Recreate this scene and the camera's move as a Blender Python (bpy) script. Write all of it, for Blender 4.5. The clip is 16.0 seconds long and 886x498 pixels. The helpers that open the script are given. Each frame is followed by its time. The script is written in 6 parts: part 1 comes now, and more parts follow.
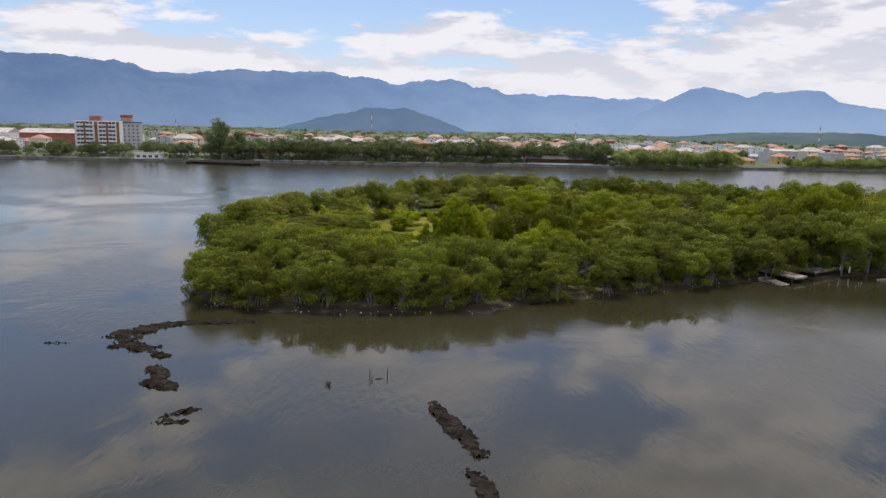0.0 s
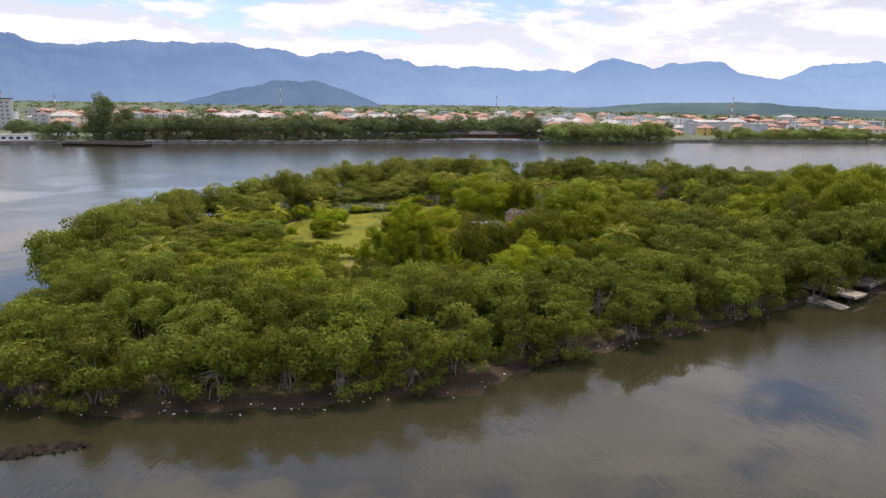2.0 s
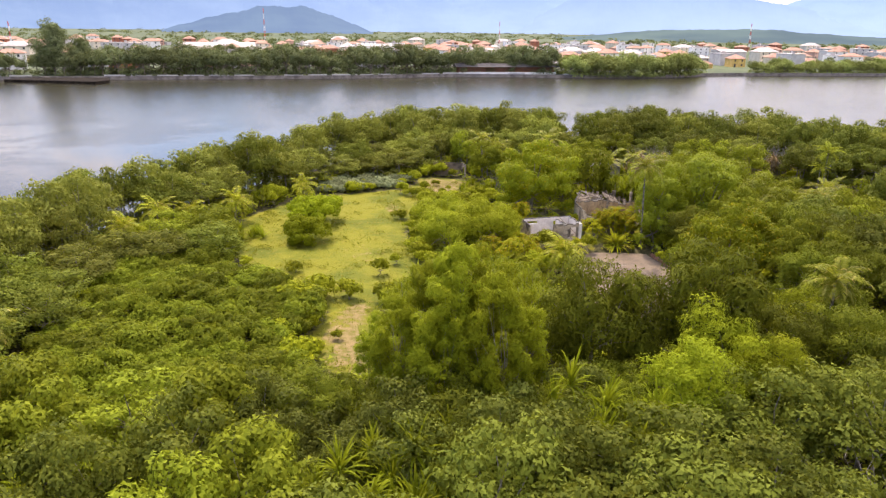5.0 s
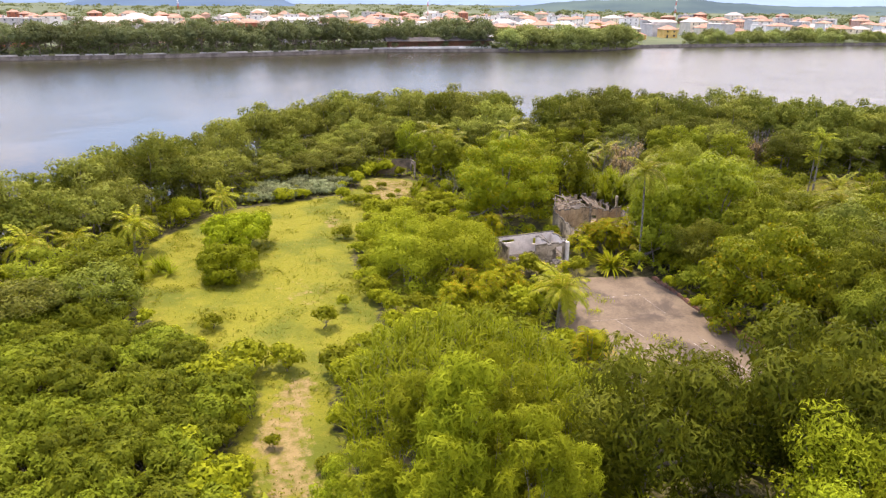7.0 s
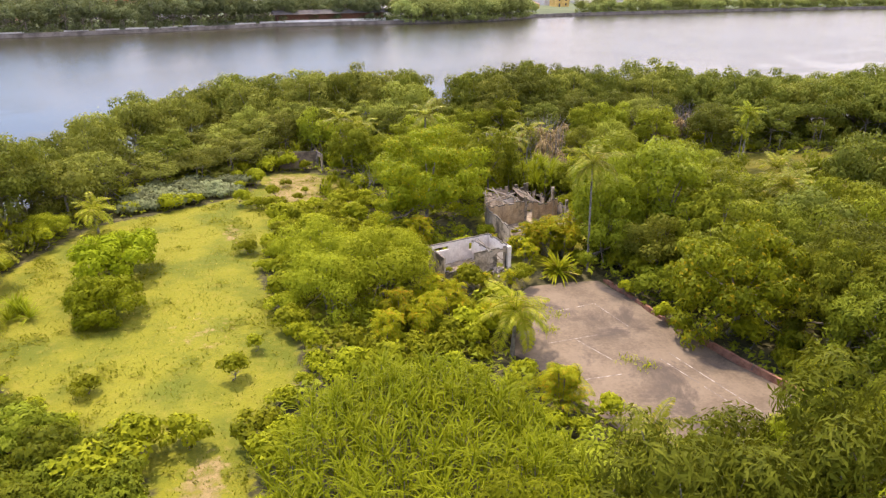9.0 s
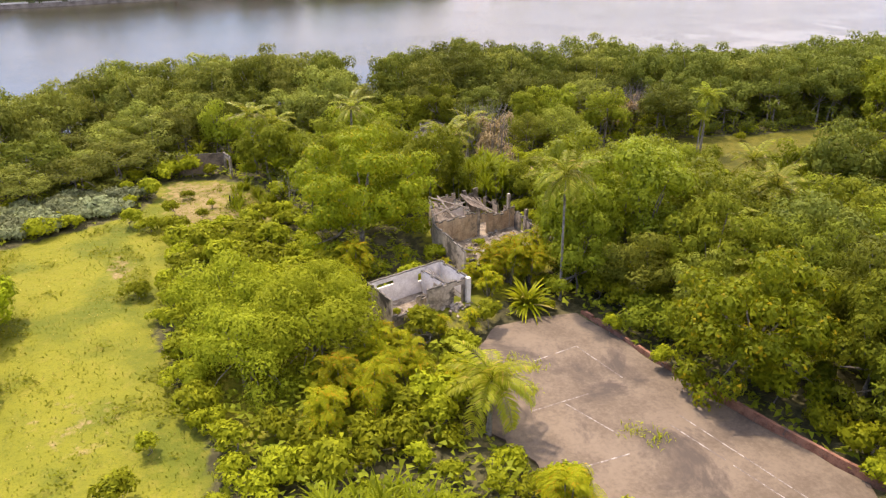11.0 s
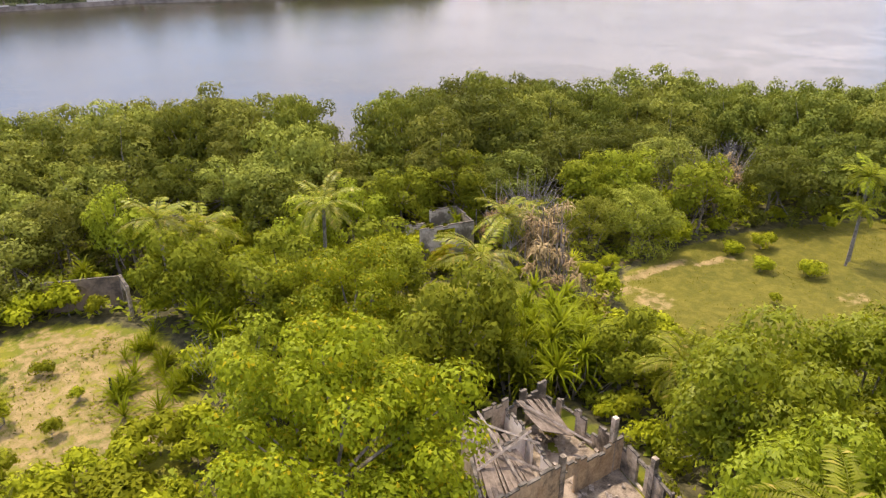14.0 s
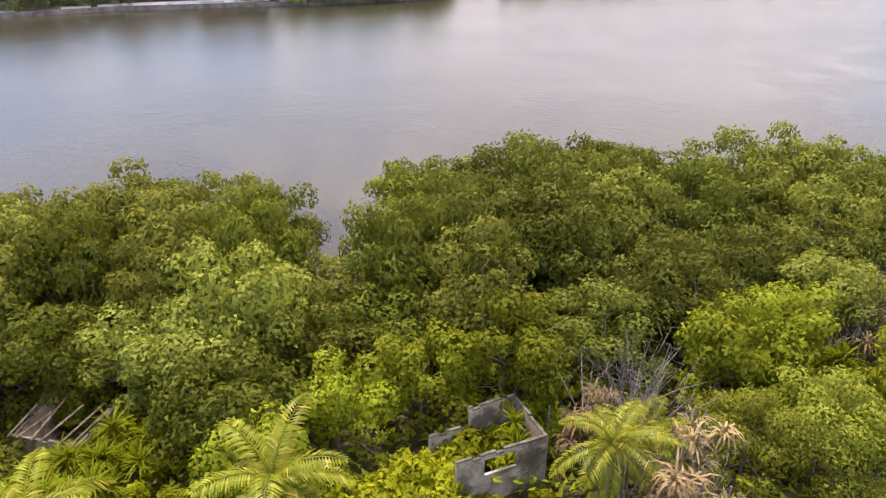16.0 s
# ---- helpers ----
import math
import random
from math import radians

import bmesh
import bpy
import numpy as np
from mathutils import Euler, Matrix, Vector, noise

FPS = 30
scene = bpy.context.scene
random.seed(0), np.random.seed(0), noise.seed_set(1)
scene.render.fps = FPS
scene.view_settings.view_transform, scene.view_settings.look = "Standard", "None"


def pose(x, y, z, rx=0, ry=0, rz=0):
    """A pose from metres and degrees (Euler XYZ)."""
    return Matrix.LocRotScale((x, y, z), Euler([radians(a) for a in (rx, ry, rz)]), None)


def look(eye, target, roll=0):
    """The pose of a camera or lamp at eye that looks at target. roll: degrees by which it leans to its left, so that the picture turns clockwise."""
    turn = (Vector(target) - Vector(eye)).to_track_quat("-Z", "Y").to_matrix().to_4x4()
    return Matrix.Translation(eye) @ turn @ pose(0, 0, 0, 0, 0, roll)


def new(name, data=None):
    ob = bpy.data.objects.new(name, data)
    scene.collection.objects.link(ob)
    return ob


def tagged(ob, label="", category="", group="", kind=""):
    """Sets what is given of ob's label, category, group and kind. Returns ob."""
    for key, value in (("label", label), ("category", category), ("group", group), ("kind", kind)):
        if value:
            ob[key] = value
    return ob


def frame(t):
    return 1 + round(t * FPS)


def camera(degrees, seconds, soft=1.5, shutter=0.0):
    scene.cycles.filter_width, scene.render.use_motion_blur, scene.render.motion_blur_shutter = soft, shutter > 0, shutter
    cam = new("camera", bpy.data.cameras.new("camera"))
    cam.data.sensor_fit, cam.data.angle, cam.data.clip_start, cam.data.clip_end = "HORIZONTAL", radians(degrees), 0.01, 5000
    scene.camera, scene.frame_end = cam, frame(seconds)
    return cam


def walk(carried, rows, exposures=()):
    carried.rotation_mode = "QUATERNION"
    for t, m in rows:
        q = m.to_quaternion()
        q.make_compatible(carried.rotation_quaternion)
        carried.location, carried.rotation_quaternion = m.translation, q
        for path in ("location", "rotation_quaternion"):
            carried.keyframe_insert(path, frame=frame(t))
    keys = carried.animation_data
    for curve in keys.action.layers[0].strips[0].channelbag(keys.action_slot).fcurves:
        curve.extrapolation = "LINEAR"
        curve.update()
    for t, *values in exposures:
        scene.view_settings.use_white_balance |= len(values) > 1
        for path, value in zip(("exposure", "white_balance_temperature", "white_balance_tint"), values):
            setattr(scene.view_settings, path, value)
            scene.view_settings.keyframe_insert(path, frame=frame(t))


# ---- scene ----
cam = camera(64.7, 16.0, soft=1.3)
METRES, EYE, TILT, LEAN, TURN = 200.0, 27.8, -10.0, -1.2, 0.0
ROWS = [
    (0.0, 0.0, 0.0, 0.0, 0.0, 0.0, 0.0),
    (0.5, -0.0061, 0.0509, 0.0093, -0.06, -0.55, 0.07),
    (1.0, -0.0112, 0.1019, 0.0187, -2.35, -1.12, 0.62),
    (1.5, -0.0166, 0.1507, 0.0276, -5.48, -1.7, 1.35),
    (2.0, -0.0203, 0.1966, 0.0359, -6.89, -2.26, 1.69),
    (2.5, -0.0227, 0.2465, 0.0446, -7.09, -2.83, 1.79),
    (3.0, -0.0236, 0.2912, 0.0522, -7.08, -3.78, 1.81),
    (3.5, -0.0239, 0.3356, 0.0602, -7.07, -5.03, 1.82),
    (4.0, -0.0237, 0.3764, 0.0678, -7.06, -6.2, 1.77),
    (6.5, -0.0225, 0.5215, 0.095, -10.98, -9.62, 2.62),
    (7.0, -0.0227, 0.5395, 0.0984, -13.22, -10.25, 3.09),
    (7.5, -0.0226, 0.5551, 0.1012, -15.43, -10.91, 3.54),
    (8.0, -0.0221, 0.5685, 0.1036, -17.5, -11.61, 3.98),
    (8.5, -0.021, 0.5818, 0.1058, -19.68, -12.36, 4.43),
    (9.0, -0.0192, 0.5946, 0.1078, -21.73, -13.03, 4.83),
    (11.5, 0.0087, 0.6814, 0.1211, -29.32, -16.28, 5.93),
    (12.0, 0.0197, 0.7064, 0.125, -29.6, -16.34, 5.92),
    (12.5, 0.0319, 0.7332, 0.1292, -29.56, -16.27, 5.86),
    (13.0, 0.0444, 0.7598, 0.1335, -29.51, -16.2, 5.78),
    (13.5, 0.0581, 0.7893, 0.1381, -29.46, -16.13, 5.74),
    (14.0, 0.0719, 0.8186, 0.1425, -29.42, -16.08, 5.76),
    (14.5, 0.0867, 0.8503, 0.1473, -29.38, -15.93, 5.73),
    (15.0, 0.102, 0.8832, 0.1529, -29.35, -15.88, 5.6),
    (15.5, 0.1172, 0.915, 0.1585, -29.28, -15.91, 5.6),
    (16.0, 0.1347, 0.9525, 0.1649, -29.22, -15.93, 5.53),
]
walk(cam, [(t, pose(0, 0, EYE, TILT, LEAN, TURN) @ pose(METRES * x, METRES * y, METRES * z, 90 + pitch, roll, yaw)) for t, x, y, z, yaw, pitch, roll in ROWS],
     [(0.0, 0.0, 6400, 15), (1.5, 0.18, 6400, 17), (2.5, 0.39, 6500, 20), (3.5, 0.70, 6600, 22), (6.5, 1.10, 6800, 24), (9.5, 1.12, 6800, 24), (12.0, 1.04, 6800, 24), (16.0, 1.06, 6800, 24)])

# ---- light: thin cloud over a tropical noon, the sun high ahead ----
SUN_EL, SUN_AZ = 66.0, -18.0          # degrees; azimuth from +y towards +x
sun_data = bpy.data.lights.new("sun", "SUN")
sun_data.energy, sun_data.angle, sun_data.color = 2.9, radians(2.5), (1.0, 0.905, 0.71)
sun = new("sun", sun_data)
_el, _az = radians(SUN_EL), radians(SUN_AZ)
sun.matrix_world = look((0, 0, 300), Vector((0, 0, 300)) - Vector((math.sin(_az) * math.cos(_el), math.cos(_az) * math.cos(_el), math.sin(_el))))

world = bpy.data.worlds.new("sky")
scene.world = world
world.use_nodes = True


class Nodes:
    """Short hand for building node trees."""

    def __init__(self, tree):
        self.tree = tree
        tree.nodes.clear()

    def add(self, kind, inputs=None, **props):
        n = self.tree.nodes.new(kind)
        for k, v in props.items():
            setattr(n, k, v)
        for k, v in (inputs or {}).items():
            self.set(n.inputs[k], v)
        return n

    def set(self, socket, v):
        if isinstance(v, bpy.types.NodeSocket):
            self.tree.links.new(v, socket)
        elif isinstance(v, tuple) and len(v) == 3 and socket.type == "RGBA":
            socket.default_value = (*v, 1)
        else:
            socket.default_value = v

    def math(self, op, a, b=0.0, c=0.0, clamp=False):
        n = self.add("ShaderNodeMath", operation=op, use_clamp=clamp)
        for i, v in enumerate((a, b, c)):
            self.set(n.inputs[i], v)
        return n.outputs[0]

    def mix(self, fac, a, b, blend="MIX"):
        n = self.add("ShaderNodeMix", data_type="RGBA", blend_type=blend)
        self.set(n.inputs[0], fac), self.set(n.inputs[6], a), self.set(n.inputs[7], b)
        return n.outputs[2]

    def noise(self, vec, scale, detail=4.0, rough=0.55, dist=0.0):
        return self.add("ShaderNodeTexNoise", {"Vector": vec, "Scale": scale, "Detail": detail, "Roughness": rough, "Distortion": dist}).outputs["Fac"]

    def ramp(self, fac, lo, hi):
        n = self.add("ShaderNodeMapRange", {"Value": fac, "From Min": lo, "From Max": hi}, clamp=True, interpolation_type="SMOOTHSTEP")
        return n.outputs[0]


def build_sky():
    n = Nodes(world.node_tree)
    sky = n.add("ShaderNodeTexSky", sky_type="NISHITA", sun_disc=False, sun_elevation=radians(SUN_EL), sun_rotation=radians(SUN_AZ), altitude=20.0,
                air_density=1.0, dust_density=0.6, ozone_density=2.0)
    co = n.add("ShaderNodeTexCoord").outputs["Generated"]
    sep = n.add("ShaderNodeSeparateXYZ", {0: co})
    flat = n.add("ShaderNodeMapping", {"Vector": co, "Location": (0.35, 0.0, 0.2), "Scale": (1.0, 1.0, 3.4)}).outputs[0]
    big = n.noise(flat, 3.6, 3.0, 0.5, 0.1)
    puff = n.noise(flat, 9.0, 9.0, 0.56, 0.15)
    height = sep.outputs[2]
    east = n.math("MULTIPLY", sep.outputs[0], 0.10)
    # adds cloud higher up, above the view, for more fill light
    thin = n.math("MULTIPLY", n.ramp(height, 0.14, 0.34), 0.012)
    mass = n.math("ADD", n.math("ADD", n.math("MULTIPLY", big, 0.6), n.math("MULTIPLY", puff, 0.4)), n.math("ADD", east, thin))
    low = n.ramp(height, 0.16, 0.03)
    cover = n.ramp(n.math("ADD", mass, n.math("MULTIPLY", low, 0.07)), 0.475, 0.53)
    lit = n.noise(n.add("ShaderNodeMapping", {"Vector": flat, "Location": (0.0, 0.0, -0.07)}).outputs[0], 9.0, 9.0, 0.56, 0.15)
    relief = n.ramp(n.math("SUBTRACT", puff, lit), -0.10, 0.09)
    shade = n.mix(relief, (0.62, 0.64, 0.70), (0.91, 0.90, 0.90))
    blue = n.add("ShaderNodeVectorMath", {0: sky.outputs[0], 1: (0.112, 0.114, 0.122)}, operation="MULTIPLY").outputs[0]
    shade = n.mix(n.math("MULTIPLY", low, 0.55), shade, (0.82, 0.83, 0.86))
    col = n.mix(n.math("MULTIPLY", cover, 0.94), blue, shade)
    # sky above the view is brightened to lift water reflections and shadows
    unseen_sky_boost = n.math("ADD", 1.0, n.math("MULTIPLY", n.ramp(height, 0.17, 0.45), 0.5))
    col = n.add("ShaderNodeVectorMath", {0: col, 3: unseen_sky_boost}, operation="SCALE").outputs[0]
    bg = n.add("ShaderNodeBackground", {"Color": col, "Strength": 1.0})
    out = n.add("ShaderNodeOutputWorld", {"Surface": bg.outputs[0]})


build_sky()


# ---- materials ----
def material(name):
    m = bpy.data.materials.new(name)
    m.use_nodes = True
    return m, Nodes(m.node_tree)


def finish(n, shader):
    n.add("ShaderNodeOutputMaterial", {"Surface": shader})


def plain(name, dark, light, scale=1.0, rough=0.85, bump=0.3, fine=9.0, stain=None, stain_at=(0.55, 0.7), metal=0.0, spec=0.4, streak=None):
    """A weathered surface: two tones in broad patches, fine grain, relief and, if given, stains."""
    m, n = material(name)
    co = n.add("ShaderNodeTexCoord").outputs["Object"]
    rnd = n.add("ShaderNodeObjectInfo").outputs["Random"]
    vec = n.add("ShaderNodeVectorMath", {0: co, 1: n.add("ShaderNodeCombineXYZ", {0: n.math("MULTIPLY", rnd, 37.0), 1: n.math("MULTIPLY", rnd, 11.0)}).outputs[0]}).outputs[0]
    a = n.noise(vec, scale, 5.0, 0.6)
    b = n.noise(vec, scale * fine, 4.0, 0.7)
    col = n.mix(n.ramp(n.math("ADD", n.math("MULTIPLY", a, 0.65), n.math("MULTIPLY", b, 0.35)), 0.36, 0.62), dark, light)
    if stain:
        s = n.noise(vec, scale * 0.55, 7.0, 0.68, 0.4)
        col = n.mix(n.ramp(s, *stain_at), col, stain)
    if streak:
        run = n.noise(n.add("ShaderNodeMapping", {"Vector": vec, "Scale": (1.0, 1.0, 0.22)}).outputs[0], 1.8, 5.0, 0.65, 0.2)
        col = n.mix(n.math("MULTIPLY", n.ramp(run, 0.42, 0.72), 0.5), col, streak)
    bp = n.add("ShaderNodeBump", {"Strength": bump, "Distance": 0.05, "Height": b})
    p = n.add("ShaderNodeBsdfPrincipled", {"Base Color": col, "Roughness": rough, "Metallic": metal, "Normal": bp.outputs[0], "Specular IOR Level": spec})
    finish(n, p.outputs[0])
    return m


def leafy(name, dark, light, clear=0.3, rough=0.6, old=None, gloss=0.06):
    """Leaves: each leaf its own tone, each plant a shade of its own, light coming through."""
    m, n = material(name)
    leaf = n.add("ShaderNodeNewGeometry").outputs["Random Per Island"]
    own = n.add("ShaderNodeObjectInfo").outputs["Random"]
    co = n.add("ShaderNodeTexCoord").outputs["Object"]
    patch = n.noise(co, 0.55, 3.0, 0.5)
    f = n.math("ADD", n.math("ADD", 0.05, n.math("MULTIPLY", leaf, 0.32)), n.math("ADD", n.math("MULTIPLY", own, 0.50), n.math("MULTIPLY", n.math("SUBTRACT", patch, 0.35), 0.8)))
    col = n.mix(n.math("MULTIPLY", f, 0.95, clamp=True), dark, light)
    if old:
        col = n.mix(n.ramp(leaf, 0.9, 0.97), col, old)
    hue = n.add("ShaderNodeHueSaturation", {"Hue": n.math("ADD", 0.479, n.math("MULTIPLY", own, 0.026)), "Saturation": 1.04, "Value": n.math("MULTIPLY", n.math("ADD", 0.74, n.math("MULTIPLY", own, 0.32)), n.math("ADD", 0.87, n.math("MULTIPLY", leaf, 0.28))), "Color": col}).outputs[0]
    p = n.add("ShaderNodeBsdfPrincipled", {"Base Color": hue, "Roughness": rough, "Specular IOR Level": gloss})
    tr = n.add("ShaderNodeBsdfTranslucent", {"Color": n.mix(0.4, hue, (0.30, 0.30, 0.02))})
    finish(n, n.add("ShaderNodeMixShader", {0: clear, 1: p.outputs[0], 2: tr.outputs[0]}).outputs[0])
    return m


M = {}
M["mangrove"] = leafy("mangrove_leaves", (0.050, 0.084, 0.014), (0.212, 0.246, 0.039), 0.33)
M["darkmangrove"] = leafy("dark_mangrove_leaves", (0.042, 0.062, 0.013), (0.165, 0.190, 0.034), 0.30)
M["thicket"] = leafy("thicket_leaves", (0.080, 0.122, 0.012), (0.235, 0.278, 0.027), 0.36)
# paler leaf copy: sun on the northern crowns is put into this colour
M["palemangrove"] = leafy("sun_paled_mangrove_leaves", (0.093, 0.124, 0.024), (0.302, 0.332, 0.066), 0.36)
M["broad"] = leafy("broad_leaves", (0.083, 0.128, 0.013), (0.310, 0.354, 0.036), 0.36)
M["almond"] = leafy("almond_leaves", (0.074, 0.116, 0.008), (0.279, 0.321, 0.022), 0.40, 0.5, (0.36, 0.29, 0.02), 0.10)
M["bright"] = leafy("bright_leaves", (0.113, 0.164, 0.010), (0.280, 0.319, 0.026), 0.44, 0.5, None, 0.2)
M["yellowgreen"] = leafy("yellow_green_leaves", (0.196, 0.266, 0.017), (0.417, 0.481, 0.047), 0.44)
M["dark"] = leafy("needle_leaves", (0.047, 0.073, 0.008), (0.176, 0.202, 0.021), 0.25)
M["shrub"] = leafy("shrub_leaves", (0.104, 0.150, 0.012), (0.353, 0.375, 0.027), 0.35)
M["lawnbush"] = leafy("lawn_tree_leaves", (0.123, 0.188, 0.011), (0.347, 0.420, 0.028), 0.38)
M["greyleaf"] = leafy("grey_green_leaves", (0.108, 0.135, 0.068), (0.257, 0.290, 0.142), 0.15)
M["palegreen"] = leafy("pale_green_leaves", (0.105, 0.140, 0.018), (0.300, 0.330, 0.052), 0.32)
M["cane"] = leafy("cane_leaves", (0.085, 0.134, 0.006), (0.248, 0.288, 0.019), 0.34, 0.5)
M["bamboo"] = leafy("bamboo_leaves", (0.142, 0.194, 0.012), (0.344, 0.404, 0.034), 0.42)
M["palm"] = leafy("palm_leaves", (0.102, 0.134, 0.008), (0.278, 0.302, 0.032), 0.38, 0.45, (0.42, 0.35, 0.08), 0.15)
M["brightpalm"] = leafy("bright_palm_leaves", (0.188, 0.244, 0.014), (0.469, 0.506, 0.048), 0.42, 0.45, (0.50, 0.42, 0.08), 0.15)
M["woodpalm"] = leafy("coconut_leaves", (0.120, 0.158, 0.010), (0.330, 0.362, 0.040), 0.40, 0.4, (0.46, 0.38, 0.08), 0.25)
M["areca"] = leafy("yellowing_palm_leaves", (0.150, 0.190, 0.010), (0.410, 0.420, 0.028), 0.38, 0.5, (0.50, 0.28, 0.03))
M["strap"] = leafy("strap_leaves", (0.154, 0.213, 0.008), (0.484, 0.506, 0.040), 0.28, 0.45, (0.52, 0.45, 0.14))
M["deadleaf"] = leafy("dead_leaves", (0.140, 0.100, 0.045), (0.380, 0.290, 0.150), 0.1, 0.8)
M["tuft"] = leafy("grass_blades", (0.093, 0.118, 0.010), (0.210, 0.229, 0.031), 0.35, 0.7, (0.42, 0.35, 0.11))
M["weed"] = leafy("weed_leaves", (0.126, 0.165, 0.012), (0.288, 0.320, 0.033), 0.35, 0.7)
# darker blades for the field, cloud shade put into their colour
M["fieldtuft"] = leafy("field_grass_blades", (0.071, 0.073, 0.006), (0.144, 0.134, 0.014), 0.3, 0.7)
# far-bank leaf colours are lightened to paint in distance haze
M["fartree"] = leafy("hazed_town_tree_leaves", (0.070, 0.100, 0.048), (0.190, 0.225, 0.105), 0.25)
M["farmangrove"] = leafy("hazed_far_mangrove_leaves", (0.156, 0.216, 0.066), (0.360, 0.414, 0.138), 0.3)
M["bark"] = plain("bark", (0.10, 0.085, 0.065), (0.26, 0.23, 0.19), 3.0, 0.9, 0.5)
M["palebark"] = plain("pale_bark", (0.11, 0.098, 0.082), (0.27, 0.25, 0.215), 3.0, 0.9, 0.5)
M["mud"] = plain("mud", (0.010, 0.008, 0.006), (0.036, 0.029, 0.022), 0.6, 0.95, 0.8, 11.0, (0.055, 0.047, 0.040), (0.64, 0.76), spec=0.08)
M["concrete"] = plain("old_concrete", (0.115, 0.086, 0.058), (0.190, 0.145, 0.100), 0.28, 0.9, 0.25, 14.0, (0.078, 0.060, 0.045), (0.50, 0.62))
M["plaster"] = plain("stained_plaster", (0.60, 0.545, 0.48), (0.82, 0.77, 0.70), 0.8, 0.9, 0.3, 8.0, (0.22, 0.18, 0.14), (0.60, 0.74))
M["oldwall"] = plain("mouldy_render", (0.27, 0.215, 0.15), (0.54, 0.45, 0.34), 0.7, 0.95, 0.4, 8.0, (0.070, 0.060, 0.044), (0.46, 0.60), streak=(0.110, 0.092, 0.066))
M["lodgewall"] = plain("weathered_grey_render", (0.30, 0.275, 0.23), (0.52, 0.48, 0.41), 0.8, 0.95, 0.4, 8.0, (0.12, 0.105, 0.08), (0.48, 0.62), streak=(0.10, 0.09, 0.07))
M["brownwall"] = plain("brown_render", (0.150, 0.112, 0.076), (0.270, 0.205, 0.145), 0.5, 0.95, 0.4, 8.0, (0.075, 0.060, 0.045), (0.5, 0.64))
M["ochrewall"] = plain("ochre_render", (0.34, 0.22, 0.115), (0.60, 0.44, 0.26), 0.7, 0.95, 0.4, 8.0, (0.12, 0.10, 0.07), (0.5, 0.64), streak=(0.13, 0.105, 0.075))
M["brick"] = plain("red_brick", (0.17, 0.075, 0.045), (0.32, 0.16, 0.10), 2.0, 0.9, 0.4, 6.0, (0.10, 0.09, 0.075), (0.55, 0.68))
M["oldwood"] = plain("old_timber", (0.14, 0.115, 0.09), (0.34, 0.30, 0.25), 2.5, 0.9, 0.4)
M["blackwood"] = plain("wet_timber", (0.018, 0.015, 0.012), (0.06, 0.05, 0.04), 2.5, 0.6, 0.4)
M["roofboard"] = plain("rotten_boards", (0.085, 0.066, 0.048), (0.23, 0.185, 0.14), 2.0, 0.9, 0.5)
M["mould"] = plain("mouldy_wall_top", (0.050, 0.044, 0.034), (0.17, 0.15, 0.12), 1.5, 0.95, 0.4)
M["debris"] = plain("floor_debris", (0.085, 0.066, 0.046), (0.30, 0.245, 0.175), 1.6, 0.95, 0.8, 9.0, (0.40, 0.35, 0.28), (0.62, 0.70))
M["rubble"] = plain("rubble", (0.10, 0.08, 0.06), (0.36, 0.31, 0.25), 2.0, 0.9, 0.4)
M["litter"] = plain("plastic_litter", (0.28, 0.27, 0.25), (0.70, 0.69, 0.66), 3.0, 0.4, 0.1)
M["linepaint"] = plain("worn_line_paint", (0.20, 0.175, 0.15), (0.40, 0.37, 0.33), 3.0, 0.8, 0.1, 7.0, (0.14, 0.11, 0.09), (0.44, 0.54))
M["seawall"] = plain("seawall_stone", (0.07, 0.062, 0.055), (0.20, 0.18, 0.16), 0.3, 0.9, 0.4)
M["whitewall"] = plain("white_paint", (0.66, 0.65, 0.63), (0.84, 0.83, 0.81), 0.3, 0.8, 0.1)
M["greywall"] = plain("grey_render", (0.38, 0.37, 0.37), (0.52, 0.51, 0.50), 0.3, 0.9, 0.1)
M["pinkwall"] = plain("pink_render", (0.46, 0.27, 0.21), (0.62, 0.40, 0.32), 0.3, 0.9, 0.1)
M["yellowwall"] = plain("yellow_render", (0.55, 0.36, 0.10), (0.72, 0.50, 0.18), 0.3, 0.9, 0.1)
M["creamwall"] = plain("cream_render", (0.58, 0.51, 0.40), (0.74, 0.67, 0.54), 0.3, 0.9, 0.1)
M["redbrick"] = plain("apartment_brick", (0.26, 0.085, 0.05), (0.40, 0.15, 0.09), 0.3, 0.9, 0.1)
M["tileroof"] = plain("clay_tiles", (0.30, 0.165, 0.115), (0.47, 0.28, 0.20), 0.3, 0.9, 0.3, 9.0, (0.22, 0.14, 0.11), (0.55, 0.7))
M["palerooof"] = plain("fibre_cement_roof", (0.32, 0.29, 0.27), (0.54, 0.50, 0.47), 0.3, 0.9, 0.1)
M["glass"] = plain("dark_window_glass", (0.03, 0.035, 0.045), (0.07, 0.08, 0.095), 0.5, 0.15, 0.0, spec=0.5)
M["steelred"] = plain("red_mast_paint", (0.45, 0.07, 0.05), (0.58, 0.12, 0.08), 1.0, 0.6, 0.1)
M["darkroof"] = plain("dark_awning", (0.05, 0.045, 0.045), (0.11, 0.10, 0.10), 0.5, 0.9, 0.1)


